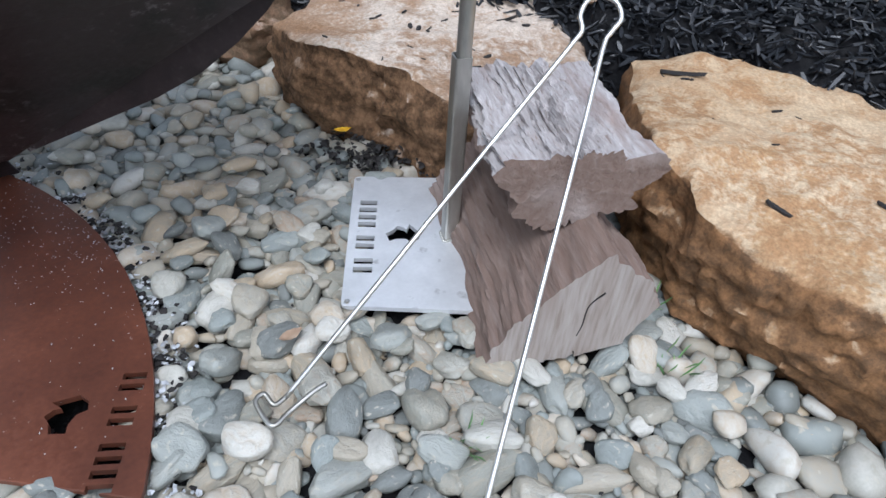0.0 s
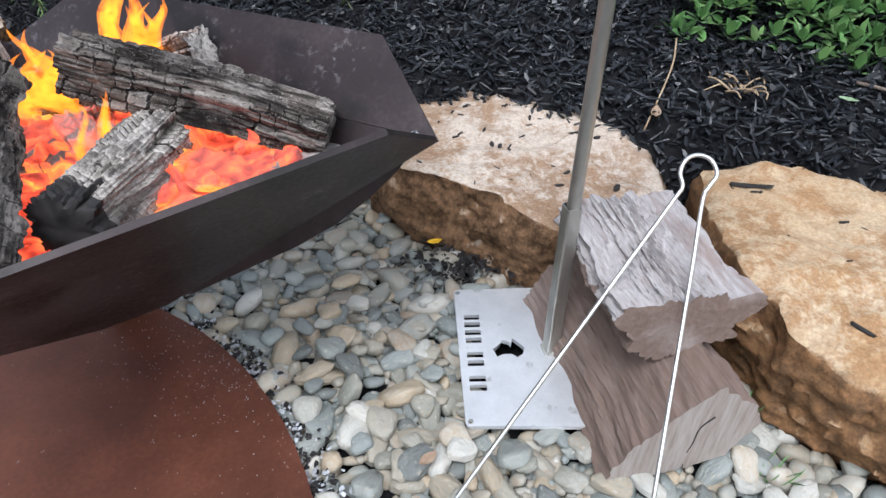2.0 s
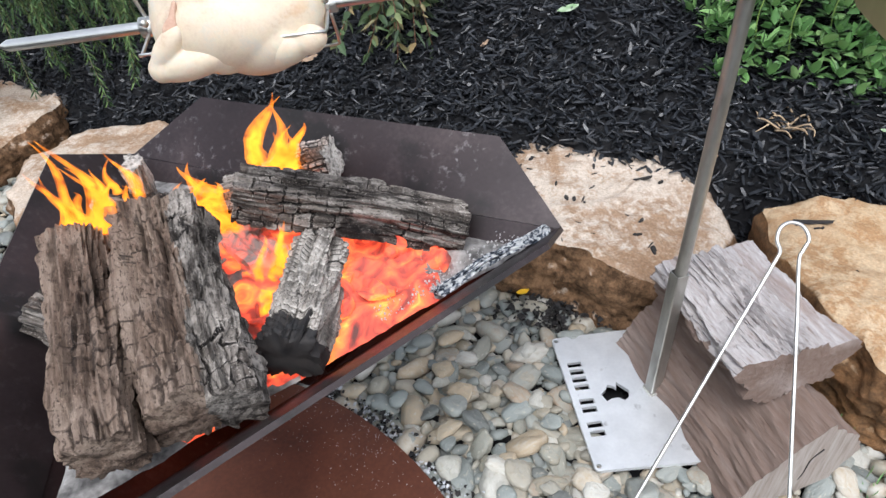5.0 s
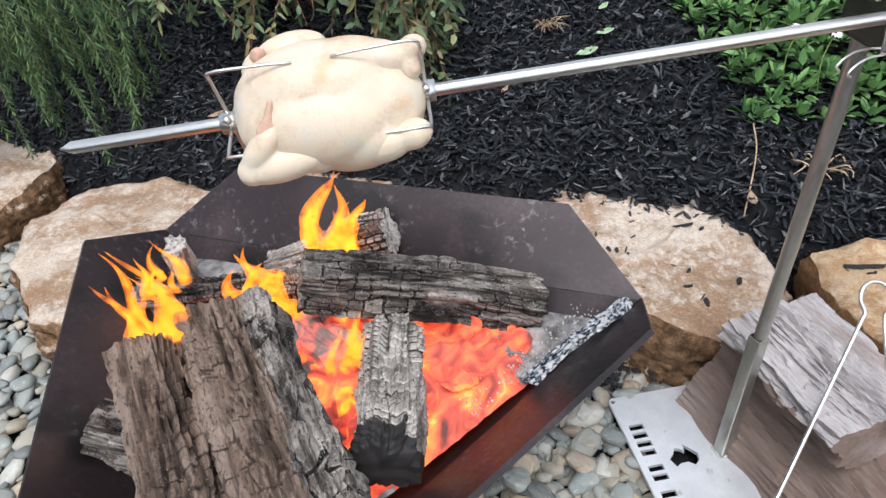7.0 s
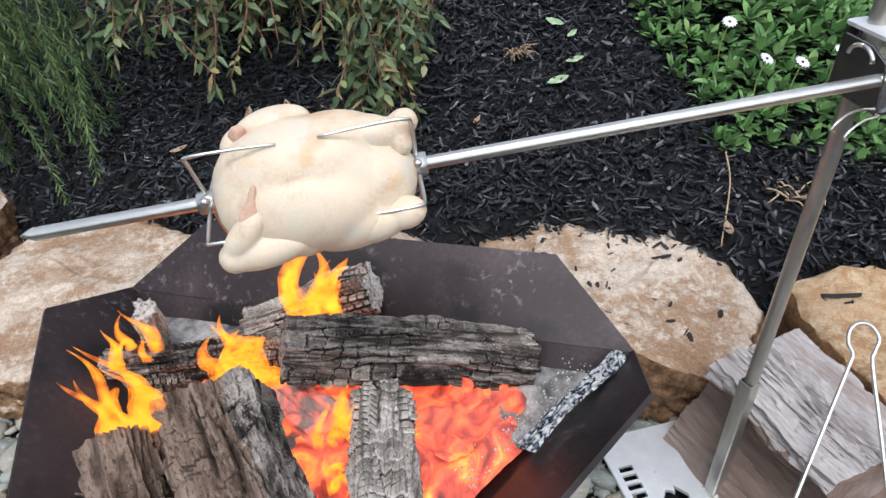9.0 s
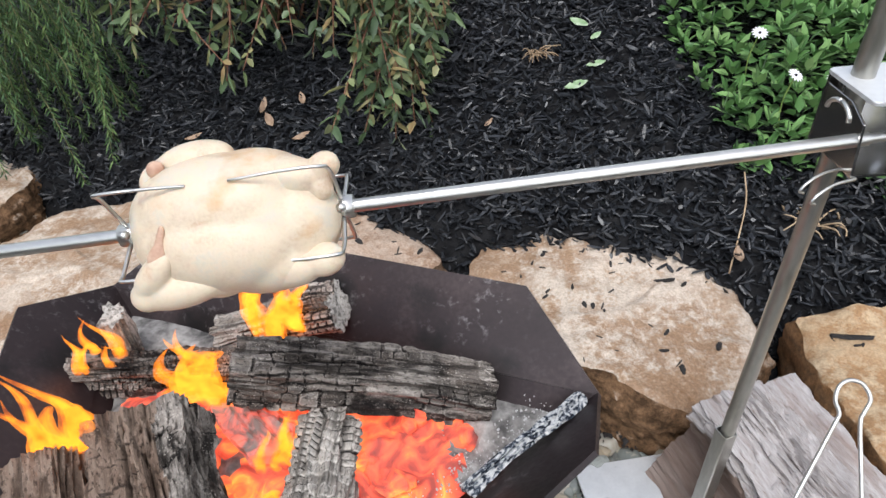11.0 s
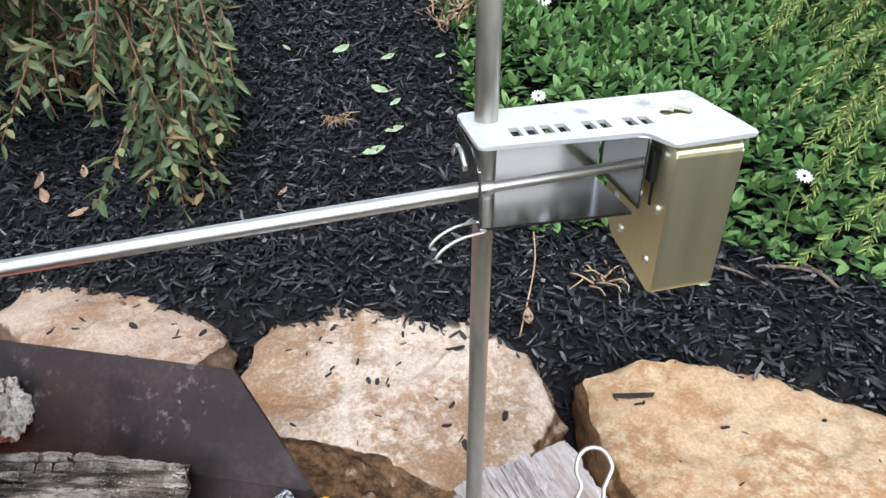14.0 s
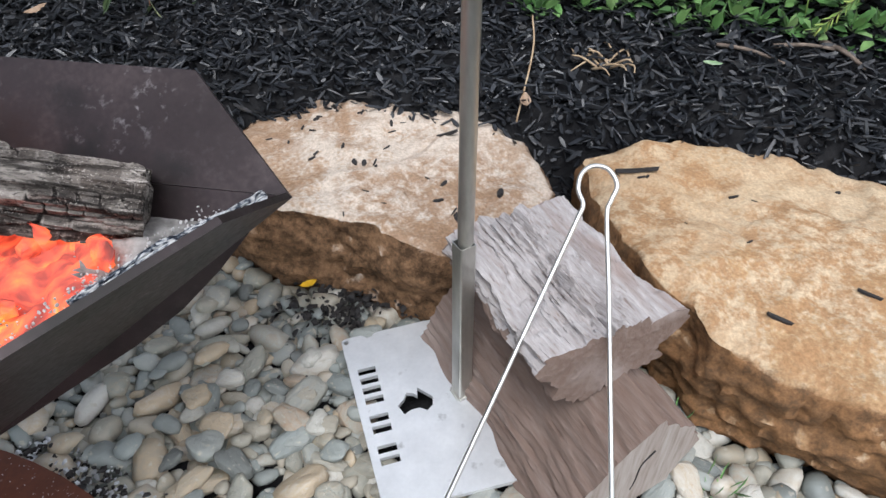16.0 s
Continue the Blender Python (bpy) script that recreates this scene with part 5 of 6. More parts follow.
def twig_bush(name, label, seed, foot, twigs, mats, leaf, step, spread, stem_r, needle=False):
    """A shrub of arching twigs from a foot, each carrying leaves along its length. twigs: (start, middle, end)."""
    rg = random.Random(seed)
    ob = root(name, foot, label, "shrub")
    st = bmesh.new()
    items = []
    for a, m, e in twigs:
        path = smooth_path([a, m, e], 7)
        bm_tube(path, stem_r, 5, st, 0.35)
        L = sum((q - p).length for p, q in zip(path, path[1:]))
        k = max(4, int(L / step))
        for i in range(k):
            t = (i + rg.random()) / k
            if t < 0.12 and not needle:
                continue
            f = t * (len(path) - 1)
            j = min(int(f), len(path) - 2)
            p = path[j].lerp(path[j + 1], f - j)
            d = (path[j + 1] - path[j]).normalized()
            o = Matrix.Rotation(i * 2.4 + rg.uniform(-0.5, 0.5), 3, d) @ d.orthogonal().normalized()
            ld = d * (0.55 if not needle else 0.9) + o * spread + V((rg.gauss(0, 0.55), rg.gauss(0, 0.55), -0.35 + rg.gauss(0, 0.45))) * (0.08 if needle else 1.0)
            items.append((p, ld, rdir(rg, 1.2), leaf[0] * (rg.uniform(0.7, 1.25) if needle else rg.uniform(0.35, 1.3)), leaf[1] * (rg.uniform(0.8, 1.2) if needle else rg.uniform(0.45, 1.35))))
    part("stem", st, green_stem if needle else stem_mat, ob, smooth=True)
    tagged(obj("foliage", leaves_mesh("foliage", items), mats, ob), kind="stuff")
    return ob


rg = random.Random(31)
tw = []
G0 = V((-0.66, 2.18, ground_z(-0.66, 2.18)))
for k in range(9):
    top = V((-0.66 + rg.uniform(-0.35, 0.38), 2.12 + rg.uniform(-0.22, 0.2), rg.uniform(0.95, 1.25)))
    tw.append((G0 + V((rg.uniform(-0.04, 0.04), rg.uniform(-0.04, 0.04), 0)), G0.lerp(top, 0.5) + V((0, 0, 0.08)), top))
for k in range(230):
    a = rg.uniform(0, 6.28)
    r = math.sqrt(rg.random())
    e = V((-0.68 + 0.46 * r * math.cos(a), 2.02 + 0.27 * r * math.sin(a), rg.uniform(0.42, 1.12)))
    s = e.lerp(V((-0.66, 2.14, e.z + 0.25)), rg.uniform(0.35, 0.75)) + V((rg.gauss(0, 0.05), 0, rg.uniform(-0.04, 0.12)))
    tw.append((s, s.lerp(e, 0.55) + V((rg.gauss(0, 0.03), 0, 0.06)), e))
for k in range(46):
    e = V((-0.35 + rg.gauss(0, 0.085), 1.75 + rg.gauss(0, 0.07), rg.uniform(0.27, 0.62)))
    s = V((-0.42 + rg.gauss(0, 0.1), 2.0 + rg.gauss(0, 0.07), rg.uniform(0.55, 1.0)))
    tw.append((s, s.lerp(e, 0.5) + V((0.03, -0.03, 0.08)), e))
twig_bush("leafy_shrub", "drooping olive-green leafy shrub with reddish stems", 5, G0, tw, gum_leaf, (0.050, 0.0155), 0.0085, 1.0, 0.0040)

rg = random.Random(77)
tw = []
C0 = V((-1.5, 2.3, ground_z(-1.5, 2.3)))
for k in range(6):
    tw.append((C0, C0 + V((0, 0, 0.5)), C0 + V((rg.uniform(-0.3, 0.4), rg.uniform(-0.3, 0.1), 1.1))))
for k in range(230):
    e = V((rg.uniform(-1.95, -1.06), rg.uniform(1.78, 2.3), 0))
    e.z = 0.16 + rg.random() ** 1.3 * 0.8 + max(0, (-1.2 - e.x) * -0.2)
    s = e + V((rg.uniform(-0.16, 0.0), rg.uniform(0.04, 0.2), rg.uniform(0.16, 0.34)))
    tw.append((s, s.lerp(e, 0.5) + V((0.02, -0.03, 0.05)), e))
twig_bush("feathery_shrub", "soft green feathery shrub drooping over pale stones", 6, C0, tw, conifer_leaf, (0.026, 0.0042), 0.0034, 0.75, 0.0022, True)

rg = random.Random(90)
tw = []
L0 = V((1.75, 2.0, ground_z(1.75, 2.0)))
for k in range(5):
    tw.append((L0, L0 + V((-0.1, 0, 0.4)), L0 + V((rg.uniform(-0.5, -0.2), rg.uniform(-0.4, 0.1), rg.uniform(0.3, 0.6)))))
for k in range(520):
    e = V((rg.uniform(0.68, 1.6), rg.uniform(0.92, 2.2), 0))
    depth = e.x - 0.68 - 0.28 * (e.y - 0.92)
    if depth < 0 or rg.random() > 0.25 + 1.6 * depth or 0.45 * e.x + 0.89 * e.y > 2.35:
        continue
    e.z = ground_z(e.x, e.y) + rg.uniform(0.10, 0.30)
    s = e + V((rg.uniform(0.16, 0.40), rg.uniform(0.02, 0.22), rg.uniform(0.03, 0.16)))
    tw.append((s, s.lerp(e, 0.5) + V((0, 0, 0.06)), e))
twig_bush("lime_shrub", "lime-green feathery shrub arching over daisies", 8, L0, tw, lime_leaf, (0.020, 0.0030), 0.0028, 0.75, 0.0018, True)

# a small withered clump at the bush's edge
rg = random.Random(3)
wc = V((0.40, 2.0, ground_z(0.40, 2.0)))
it = [(wc + V((rg.gauss(0, 0.05), rg.gauss(0, 0.04), rg.uniform(0.0, 0.08))), rdir(rg, 1), rdir(rg, 1), rg.uniform(0.02, 0.045), 0.006) for _ in range(260)]
withered = obj("withered_plant", leaves_mesh("withered_plant", it), straw_mat, None, "withered straw-coloured clump beside the daisy bush", "plant", kind="stuff")

# ---------- leaf litter ----------
def lying_leaf(name, x, y, L, W, turn, mat, label, lift=0.024, curl=0.25):
    z = ground_z(x, y) + lift
    n, m = 9, 5
    vs, fs = [], []
    for i in range(n):
        t = i / (n - 1)
        half = W * 0.5 * math.sin(math.pi * min(1, t * 0.96 + 0.02)) ** 0.8
        for j in range(m):
            q = j / (m - 1) * 2 - 1
            vs.append(V((L * (t - 0.5), half * q, curl * L * ((t - 0.5) ** 2 + 0.3 * q * q * (half / W)) + 0.002 * nz((t * 3, q, x), 2))))
    for i in range(n - 1):
        for j in range(m - 1):
            fs.append((i * m + j, (i + 1) * m + j, (i + 1) * m + j + 1, i * m + j + 1))
    ob = obj(name, mesh_from(name, vs, fs), mat, None, label, "leaf", "fallen leaves on the mulch")
    tilt = Matrix.Rotation(-radians(20), 4, V((0.89, -0.45, 0))) if y > 1.2 else Matrix.Identity(4)
    ob.matrix_basis = Matrix.Translation((x, y, z)) @ tilt.inverted() @ Matrix.Rotation(radians(turn), 4, "Z")
    return ob


for x, y, L, W, a in ((0.126, 1.846, 0.055, 0.024, -50), (0.076, 1.664, 0.058, 0.026, 5), (0.056, 2.026, 0.05, 0.03, 20), (0.135, 1.708, 0.048, 0.02, 0), (0.169, 1.948, 0.042, 0.02, 15), (0.299, 1.898, 0.03, 0.014, 10),
                      (0.155, 1.79, 0.036, 0.017, 30), (0.62, 1.118, 0.036, 0.018, -30), (-0.085, 2.09, 0.04, 0.01, -60)):
    lying_leaf("fallen_leaf", x, y, L, W, a, fallen_green, "pale green fallen leaf on black mulch")
for x, y, L, W, a in ((-0.718, 1.873, 0.06, 0.02, 80), (-0.70, 1.82, 0.06, 0.022, -70), (-0.613, 1.743, 0.05, 0.02, 15), (-0.913, 1.84, 0.05, 0.016, 10), (-0.61, 1.86, 0.05, 0.018, 100), (0.285, 1.165, 0.05, 0.02, 70),
                      (-0.145, 1.627, 0.03, 0.012, 40), (-0.466, 1.493, 0.022, 0.012, 30)):
    lying_leaf("dry_leaf", x, y, L, W, a, dry_leaf_mat, "curled dry brown leaf on black mulch", curl=0.7)
lying_leaf("yellow_leaf", -0.148, 0.995, 0.03, 0.016, 15, yellow_mat, "small bright yellow leaf on river pebbles", lift=0.05, curl=0.5)
lying_leaf("orange_leaf", -0.155, 0.52, 0.03, 0.016, 40, dry_leaf_mat, "small orange-brown leaf on river pebbles", lift=0.046, curl=0.5)
rg = random.Random(8)
for name, c, n, L, label in (("dry_flower_head", (0.005, 1.798), 26, 0.05, "dry straw-coloured flower head on black mulch"), ("dry_twig_tangle", (0.435, 1.195), 16, 0.06, "tangle of curled dry pale leaves on mulch")):
    z = ground_z(*c) + 0.016
    b = bmesh.new()
    for k in range(n):
        o = V((c[0] + rg.gauss(0, 0.012 if n > 20 else 0.03), c[1] + rg.gauss(0, 0.012), z))
        d = V((rg.gauss(0, 0.5), -abs(rg.gauss(0.6, 0.4)) if n > 20 else rg.gauss(0, 1), rg.uniform(-0.1, 0.4))).normalized()
        bm_tube(smooth_path([o, o + d * L * 0.5 + V((0, 0, 0.008)), o + d * L * rg.uniform(0.6, 1) + V((rg.gauss(0, 0.008), 0, 0))], 3), 0.0016 if n > 20 else 0.0026, 5, b, 0.4)
    obj(name, bm_mesh(name, b, True), straw_mat, None, label, "dry plant", kind="stuff")
s0, s1 = V((0.352, 1.325, ground_z(0.352, 1.325) + 0.034)), V((0.262, 1.145, ground_z(0.262, 1.145) + 0.034))
obj("dry_grass", bm_mesh("dry_grass", bm_tube(smooth_path([s0, s0.lerp(s1, 0.4) + V((0.012, 0, 0.01)), s1], 8), 0.0018, 6), True), straw_mat, None, "long thin pale dry grass stalk on black mulch", "grass")
for p, q, r in (((0.65, 1.16), (0.74, 1.08), 0.004), ((0.74, 1.12), (0.84, 1.07), 0.0045), ((0.82, 1.10), (0.86, 1.02), 0.005)):
    a, b2 = V((*p, ground_z(*p) + 0.016)), V((*q, ground_z(*q) + 0.016))
    obj("stick", bm_mesh("stick", bm_tube(smooth_path([a, a.lerp(b2, 0.5) + V((0, 0, 0.006)), b2], 5), r, 7, None, 0.6), True), stick_mat, None, "weathered brown stick lying on mulch", "stick", "sticks on the mulch")

# ---------- bark chips on the boulders ----------
bpy.context.view_layer.update()
STONES = [o for o in scene.objects if o.name.startswith("boulder")]


def stone_top(x, y):
    best = None
    for o in STONES:
        hit, loc, nrm, _ = o.ray_cast(V((x, y, 2)), V((0, 0, -1)))
        if hit and (best is None or loc.z > best[0].z):
            best = (loc, nrm)
    return best


def chip_mesh(L, W, T, seed):
    rg = random.Random(seed)
    vs, fs = [], []
    n = 5
    for i in range(n + 1):
        t = i / n - 0.5
        wd = W * (1 - 0.5 * abs(t * 2) ** 3) * rg.uniform(0.8, 1.1)
        for y, z in ((-wd / 2, -T / 2), (wd / 2, -T / 2), (wd / 2 * 0.8, T / 2), (-wd / 2 * 0.8, T / 2)):
            vs.append((L * t + rg.uniform(-1, 1) * T * 0.4, y + rg.uniform(-1, 1) * W * 0.08, z + 0.2 * L * (t * t - 0.1) * 0.5))
    for i in range(n):
        for j in range(4):
            a, b = i * 4 + j, i * 4 + (j + 1) % 4
            fs.append((a, b, b + 4, a + 4))
    fs += [(3, 2, 1, 0), tuple(n * 4 + j for j in range(4))]
    return mesh_from("bark_chip", vs, fs, False)


CHIPS = [chip_mesh(1.0, 0.2 + 0.09 * k, 0.12 + 0.04 * k, k) for k in range(5)]
rg = random.Random(55)
spots = [(0.402, 0.954, 0.068, -22), (0.137, 1.157, 0.042, -35), (0.425, 0.618, 0.034, -35), (0.47, 0.75, 0.014, 20), (0.56, 0.62, 0.03, -50), (0.30, 1.03, 0.03, 5)]
spots += [(rg.uniform(-0.2, 0.26), rg.uniform(0.95, 1.36), rg.uniform(0.006, 0.019), rg.uniform(0, 180)) for _ in range(34)]
spots += [(rg.uniform(0.36, 0.9), rg.uniform(0.45, 0.98), rg.uniform(0.005, 0.014), rg.uniform(0, 180)) for _ in range(18)]
spots += [(rg.uniform(-0.72, -0.34), rg.uniform(1.3, 1.62), rg.uniform(0.007, 0.022), rg.uniform(0, 180)) for _ in range(26)]
for i, (x, y, L, a) in enumerate(spots):
    hit = stone_top(x, y)
    if not hit or hit[1].z < 0.7:
        continue
    ob = obj("bark_chip", CHIPS[i % 5 if i > 5 else 0], bark_mat, None, "small black bark chip lying on a sandstone boulder", "bark chip", "bark chips on the boulders")
    th = min(L, 0.05)
    q = V((0, 0, 1)).rotation_difference(hit[1]).to_matrix().to_4x4()
    ob.matrix_basis = Matrix.Translation(hit[0] + hit[1] * (th * 0.045)) @ q @ Matrix.Rotation(radians(a), 4, "Z") @ Matrix.Diagonal((L, th, th, 1))

# ---------- pale bits among the mulch ----------
pale_bit_mat = material("pale_weathered_chip", [(0.3, (0.38, 0.33, 0.27)), (0.7, (0.62, 0.57, 0.50))], 80, rough=0.85)
rg = random.Random(71)
bits = [(-0.33, 1.46), (-0.30, 1.40), (-0.26, 1.52), (-0.13, 1.40), (-0.02, 1.42), (-0.34, 1.31), (0.33, 1.10), (0.40, 1.22), (0.60, 1.02), (-0.092, 1.881)]
bits += [(rg.uniform(-0.9, 0.75), rg.uniform(1.25, 2.0)) for _ in range(34)]
for i, (x, y) in enumerate(bits):
    if not 1.16 < 0.45 * x + 0.89 * y < 2.1 or stone_top(x, y):
        continue
    L = rg.uniform(0.010, 0.024)
    bit = obj("wood_chip", CHIPS[(i + 2) % 5], pale_bit_mat, None, "small pale weathered wood chip on black mulch", "wood chip", "pale chips on the mulch")
    bit.matrix_basis = Matrix.Translation((x, y, ground_z(x, y) + 0.022)) @ Euler((rg.gauss(0, 0.3) + 0.4, rg.gauss(0, 0.3), rg.uniform(0, 6.28))).to_matrix().to_4x4() @ Matrix.Diagonal((L, L * 1.5, L * 1.2, 1))

# ---------- mulch ----------
def chip_cloud(name, count, seed, inside, mat, label, size=(0.012, 0.046), lift=0.024):
    r = np.random.RandomState(seed)
    pts = []
    while len(pts) < count:
        x, y = r.uniform(-2.2, 1.9), r.uniform(0.5, 2.9)
        if inside(x, y):
            pts.append((x, y, ground_z(x, y)))
    p = np.array(pts)
    k = len(p)
    L, W = r.uniform(*size, k) * r.uniform(0.6, 1.0, k), r.uniform(0.0035, 0.0095, k)
    T = r.uniform(0.0015, 0.0035, k)
    p[:, 2] += r.uniform(0.0, lift, k)
    yaw, pit_a, rol = r.uniform(0, 6.283, k), r.normal(0, 0.42, k), r.normal(0, 0.7, k)
    cy, sy, cp, sp, cr, sr = np.cos(yaw), np.sin(yaw), np.cos(pit_a), np.sin(pit_a), np.cos(rol), np.sin(rol)
    ex = np.stack([cy * cp, sy * cp, sp], 1)
    ey0, ez0 = np.stack([-sy, cy, 0 * cy], 1), np.stack([-cy * sp, -sy * sp, cp], 1)
    ey, ez = ey0 * cr[:, None] + ez0 * sr[:, None], ez0 * cr[:, None] - ey0 * sr[:, None]
    shape = np.array([(-0.5, -0.25, -0.5), (-0.5, 0.3, -0.5), (0, 0.5, -0.5), (0.5, 0.2, -0.5), (0.5, -0.3, -0.5), (0, -0.5, -0.5), (-0.5, -0.25, 0.5), (-0.5, 0.3, 0.5), (0, 0.5, 0.5), (0.5, 0.2, 0.5), (0.5, -0.3, 0.5), (0, -0.5, 0.5)])
    sh = shape[None] * (1 + r.normal(0, 0.12, (k, 12, 3)))
    v = p[:, None] + ex[:, None] * (sh[..., 0] * L[:, None])[..., None] + ey[:, None] * (sh[..., 1] * W[:, None])[..., None] + ez[:, None] * (sh[..., 2] * T[:, None])[..., None]
    f0 = [(6, 7, 8, 11), (11, 8, 9, 10), (0, 5, 2, 1), (5, 4, 3, 2), (0, 1, 7, 6), (1, 2, 8, 7), (2, 3, 9, 8), (3, 4, 10, 9), (4, 5, 11, 10), (5, 0, 6, 11)]
    faces = [tuple(i * 12 + q for q in f) for i in range(k) for f in f0]
    return obj(name, mesh_from(name, v.reshape(-1, 3).tolist(), faces, False), mat, None, label, "mulch", kind="stuff")


chip_cloud("bark_mulch", 54000, 7, lambda x, y: 1.06 < 0.45 * x + 0.89 * y < 2.45 and -2.1 < x < 1.8, mulch_mat, "shredded black bark mulch covering the garden bank")

# ---------- river pebbles ----------
def in_poly(x, y, poly):
    k, ok = len(poly), False
    for i in range(k):
        (x0, y0), (x1, y1) = poly[i][:2], poly[i - 1][:2]
        if (y0 > y) != (y1 > y) and x < (x1 - x0) * (y - y0) / (y1 - y0) + x0:
            ok = not ok
    return ok


BASE_OUT = [(-0.27, 0.325)] + [(-0.94 + 0.67 * math.cos(radians(a)), 0.215 + 0.67 * math.sin(radians(a))) for a in range(9, 98, 8)] + [(-1.02, 0.60), (-0.95, 0.41), (-0.90, 0.395)]
FOOT_OUT = [(-0.096, 0.583), (0.078, 0.581), (0.068, 0.865), (-0.107, 0.858)]
LOG_OUT = [(0.095, 0.525), (0.265, 0.525), (0.20, 0.85), (0.03, 0.85)]


def open_bed(x, y):
    if 0.45 * x + 0.89 * y > 1.10 or y < 0.02 or x > 0.62 or x < -1.75:
        return False
    if x < -0.62 and y < 0.35:
        return False
    return not any(in_poly(x, y, q) for q in (BASE_OUT, FOOT_OUT, LOG_OUT)) and not any(in_poly(c[0] + (x - c[0]) * 1.06, c[1] + (y - c[1]) * 1.06, q) for q, c in
                                                                                      ((B_TOP, (0.0, 1.12)), (C_TOP, (0.6, 0.68)), (D_TOP, (-1.1, 1.45)), (A_TOP, (-0.53, 1.5))))


def stone_mesh(seed, sub=3):
    b = bmesh.new()
    bmesh.ops.create_icosphere(b, subdivisions=sub, radius=1.0)
    for v in b.verts:
        p = v.co.copy()
        q = 2.7
        r = (abs(p.x) ** q + abs(p.y) ** q + abs(p.z) ** q) ** (-1 / q)
        v.co = p * r * (1 + 0.26 * nz(p, 0.8, seed) + 0.16 * nz(p, 1.7, seed) + 0.03 * nz(p, 4, seed))
        v.co.x *= 1 + 0.18 * v.co.y * math.sin(seed)
        v.co.y *= 1 + 0.22 * v.co.x * math.cos(seed * 1.3)
    return b


rg = random.Random(21)
cells, placed = {}, []


def fits(x, y, r, tight):
    i, j = int(x // 0.08), int(y // 0.08)
    for a in (-1, 0, 1):
        for b in (-1, 0, 1):
            for q in cells.get((i + a, j + b), ()):
                if (q[0] - x) ** 2 + (q[1] - y) ** 2 < (tight * (q[2] + r)) ** 2:
                    return False
    return True


for lo, hi, count, tight in ((0.024, 0.031, 1100, 0.90), (0.017, 0.024, 8000, 0.82), (0.0125, 0.017, 16000, 0.78), (0.009, 0.013, 18000, 0.74), (0.006, 0.008, 20000, 0.68)):
    for _ in range(count):
        x, y = rg.uniform(-1.75, 0.62), rg.uniform(0.02, 2.0)
        r = rg.uniform(lo, hi)
        if open_bed(x, y) and fits(x, y, r, tight):
            cells.setdefault((int(x // 0.08), int(y // 0.08)), []).append((x, y, r))
            stretch = rg.uniform(1.05, 1.55)
            placed.append((x, y, r * stretch, r / stretch, r * rg.uniform(0.42, 0.7), rg.uniform(0, 6.283), rg.gauss(0, 0.36), rg.gauss(0, 0.36), rg.randrange(10), rg.uniform(-0.006, 0.006)))
for _ in range(2200):
    x, y, r = rg.uniform(-1.75, 0.62), rg.uniform(0.02, 2.0), rg.uniform(0.012, 0.024)
    if open_bed(x, y) and rg.random() < 0.6:
        stretch = rg.uniform(1.0, 1.4)
        placed.append((x, y, r * stretch, r / stretch, r * rg.uniform(0.4, 0.6), rg.uniform(0, 6.283), rg.gauss(0, 0.2), rg.gauss(0, 0.2), rg.randrange(10), 0.017))
for _ in range(5200):
    x, y, r = rg.uniform(-1.2, 0.62), rg.uniform(0.02, 1.5), rg.uniform(0.010, 0.019)
    if open_bed(x, y):
        placed.append((x, y, r * 1.25, r / 1.2, r * 0.5, rg.uniform(0, 6.283), rg.gauss(0, 0.25), rg.gauss(0, 0.25), rg.randrange(10), -0.009))
SHAPES = [bm_mesh("pebble", stone_mesh(k * 1.7 + 0.3), True) for k in range(10)]
LOOSE = []
for k in range(10):
    b = stone_mesh(k * 1.7 + 0.3, 2)
    b.verts.index_update()
    LOOSE.append((np.array([v.co[:] for v in b.verts]), [tuple(v.index for v in f.verts) for f in b.faces]))
    b.free()
bed_ob = obj("pebble_bed", mesh_from("pebble_bed", [(-1.8, 0.0, -0.03), (0.64, 0.0, -0.03), (0.64, 0.9, -0.03), (-0.2, 1.2, -0.03), (-1.8, 1.9, -0.03)], [(0, 1, 2, 3, 4)]), soil_mat, None, "bed of rounded river pebbles over black soil", "pebble bed", kind="structure")
near, vv, ff, base_i = 0, [], [], 0
for x, y, a, b, c, yaw, rx, ry, k, lift in placed:
    m = Matrix.Translation((x, y, c * 0.55 - 0.012 + lift)) @ Euler((rx, ry, yaw)).to_matrix().to_4x4() @ Matrix.Diagonal((a, b, c, 1))
    if near < 300 and -0.36 < x < 0.34 and 0.27 < y < 0.88 and b > 0.011:
        ob = obj("pebble", SHAPES[k], pebble_mat, bed_ob)
        ob.matrix_basis = m
        near += 1
    else:
        pts, fs = LOOSE[k]
        mm = np.array(m)
        vv.append(pts @ mm[:3, :3].T + mm[:3, 3])
        ff += [tuple(q + base_i for q in f) for f in fs]
        base_i += len(pts)
tagged(obj("pebbles", mesh_from("pebbles", np.concatenate(vv).tolist(), ff), pebble_mat_many, bed_ob), kind="stuff")

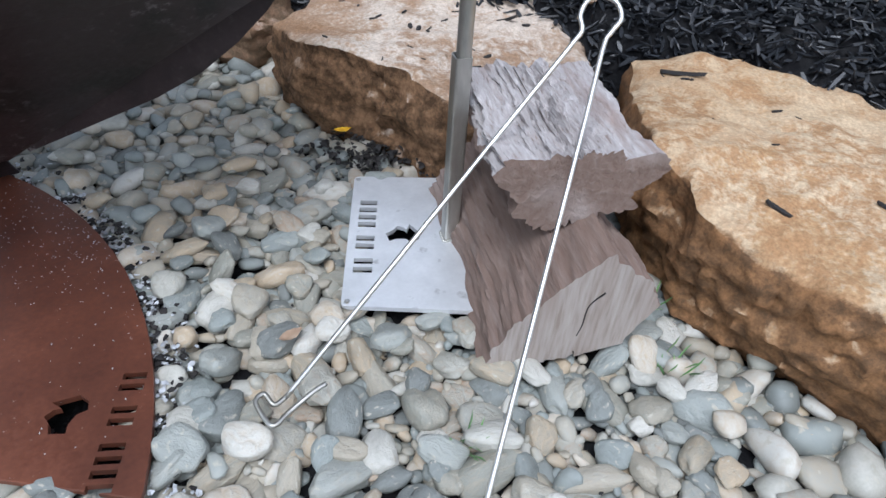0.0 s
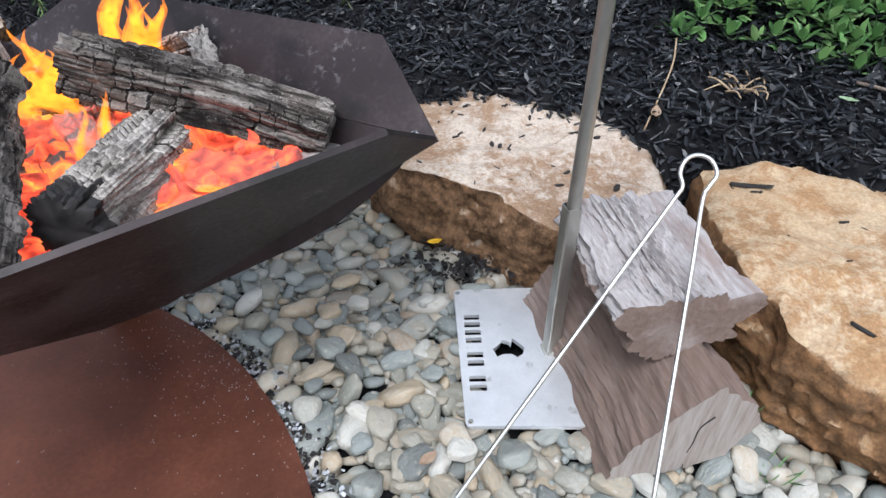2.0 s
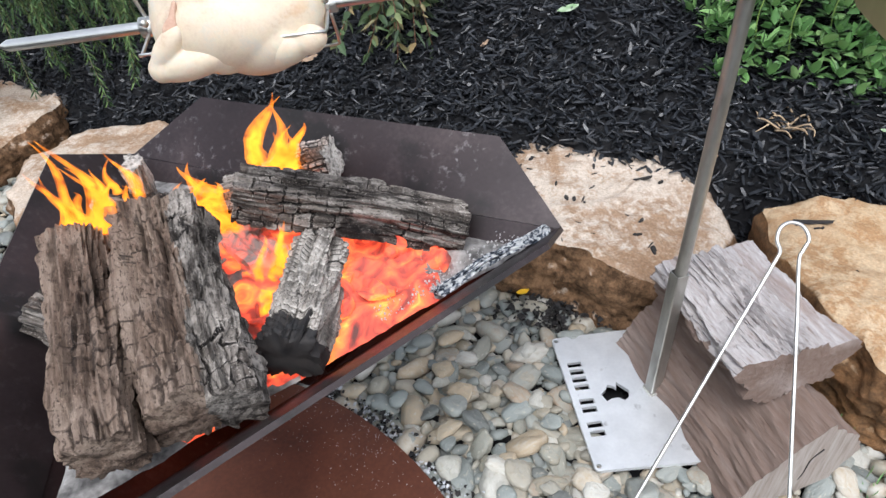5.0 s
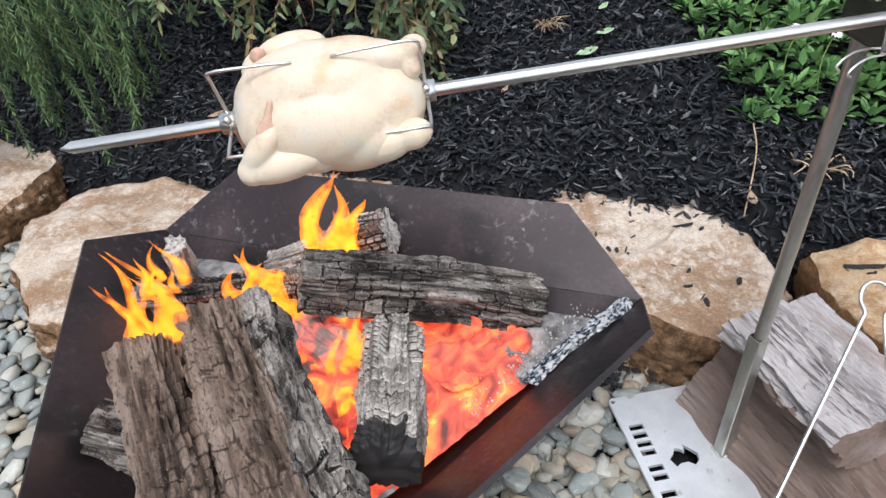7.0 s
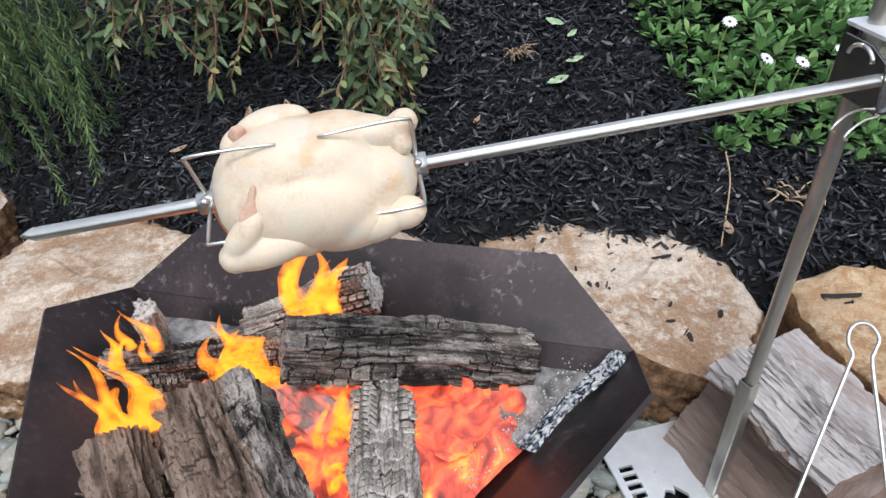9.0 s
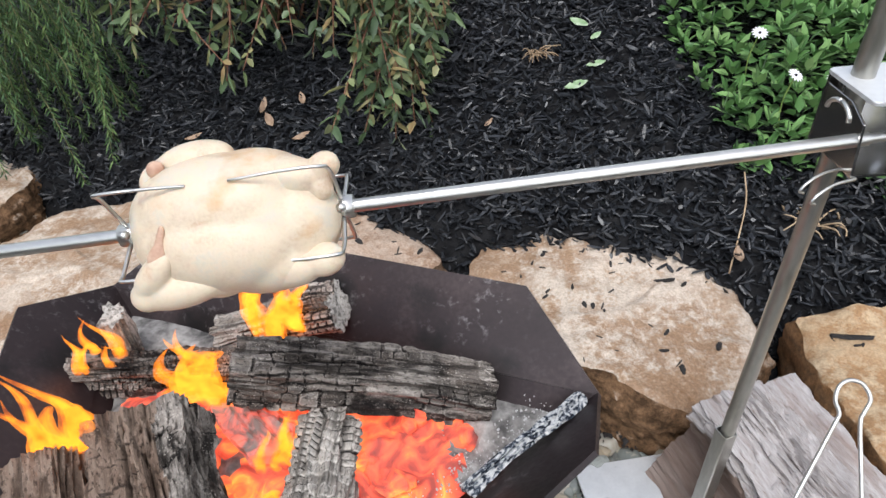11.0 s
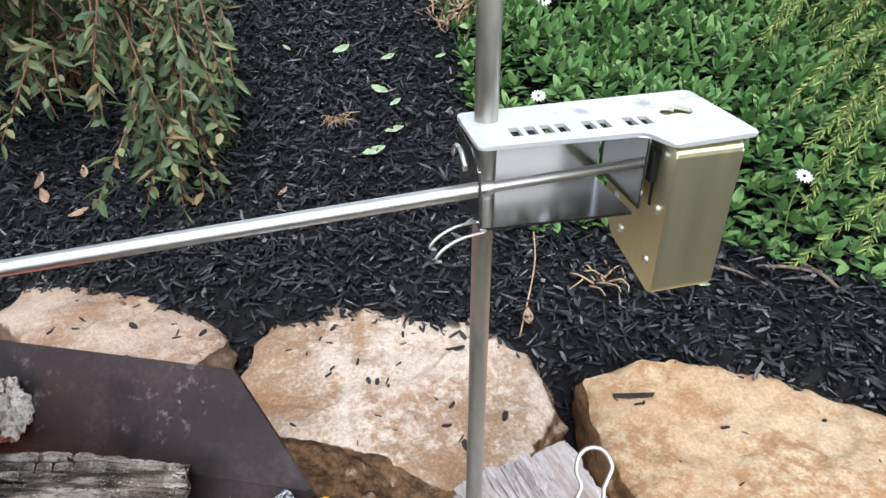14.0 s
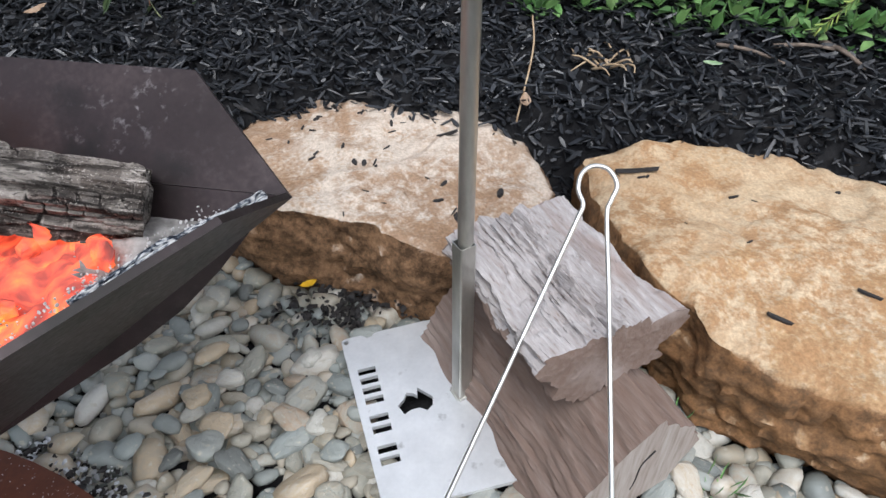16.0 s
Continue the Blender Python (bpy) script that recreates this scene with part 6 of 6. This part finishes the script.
# ---------- ash and charcoal crumbs ----------
def crumbs(name, count, seed, mat, label, spread, size, flat):
    rg = random.Random(seed)
    b = bmesh.new()
    for _ in range(count):
        x, y, z = spread(rg)
        s = rg.uniform(*size)
        made = bmesh.ops.create_icosphere(b, subdivisions=1, radius=0.6, matrix=Matrix.Translation((x, y, z)) @ Euler((rg.gauss(0, 0.4), rg.gauss(0, 0.4), rg.uniform(0, 6.28))).to_matrix().to_4x4() @ Matrix.Diagonal((s * rg.uniform(0.7, 1.7), s, s * flat, 1)))["verts"]
        for v in made:
            v.co += V((rg.uniform(-1, 1), rg.uniform(-1, 1), rg.uniform(-0.5, 0.5))) * s * 0.32
    return obj(name, bm_mesh(name, b), mat, None, label, "ash", kind="stuff")


def rim_spread(rg):
    a = radians(rg.uniform(9, 70))
    r = 0.686 + abs(rg.gauss(0.010, 0.018))
    return -0.94 + r * math.cos(a), 0.215 + r * math.sin(a), rg.uniform(-0.006, 0.014)


def plate_spread(rg):
    a = radians(rg.gauss(48, 9)) if rg.random() < 0.8 else radians(rg.uniform(14, 70))
    r = 0.68 - abs(rg.gauss(0.0, 0.07))
    return -0.94 + r * math.cos(a), 0.215 + r * math.sin(a), 0.0218


white_ash = material("white_ash", [(0.3, (0.35, 0.36, 0.38)), (0.7, (0.62, 0.64, 0.67))], 60, rough=0.9)
crumbs("ash_flakes", 850, 4, white_ash, "white ash flakes on pebbles beside the base plate", rim_spread, (0.0015, 0.006), 0.35)
crumbs("charcoal_crumbs", 420, 5, bark_mat, "black charcoal crumbs among pebbles", rim_spread, (0.003, 0.008), 0.6)
crumbs("plate_ash", 380, 6, white_ash, "fine white ash specks on the rusty base plate", plate_spread, (0.0003, 0.0013), 0.4)
crumbs("bark_crumbs", 240, 9, bark_mat, "black bark crumbs fallen between pebbles", lambda r: (r.uniform(-0.2, 0.02), r.uniform(0.89, 1.0), r.uniform(-0.005, 0.012)) if r.random() < 0.5 else (r.uniform(-0.5, 0.5), r.uniform(0.3, 1.0), r.uniform(-0.012, 0.002)), (0.002, 0.007), 0.3)


# ---------- grass blades between the pebbles ----------
rg = random.Random(17)
for x, y in ((0.318, 0.50), (0.055, 0.385), (0.30, 0.60)):
    it = [(V((x + rg.gauss(0, 0.008), y + rg.gauss(0, 0.008), 0.005)), V((rg.gauss(0, 0.6), rg.gauss(0, 0.6), 1)), rdir(rg, 0.3), rg.uniform(0.02, 0.045), 0.003) for _ in range(9)]
    obj("grass_tuft", leaves_mesh("grass_tuft", it), daisy_leaf, None, "small green grass tuft between river pebbles", "grass", "grass tufts", kind="stuff")
crumbs("black_debris", 300, 12, bark_mat, "black bark bits and twigs gathered on pebbles by a boulder", lambda r: (r.gauss(-0.09, 0.045), r.gauss(0.965, 0.03), r.uniform(0.002, 0.024)), (0.004, 0.011), 0.3)
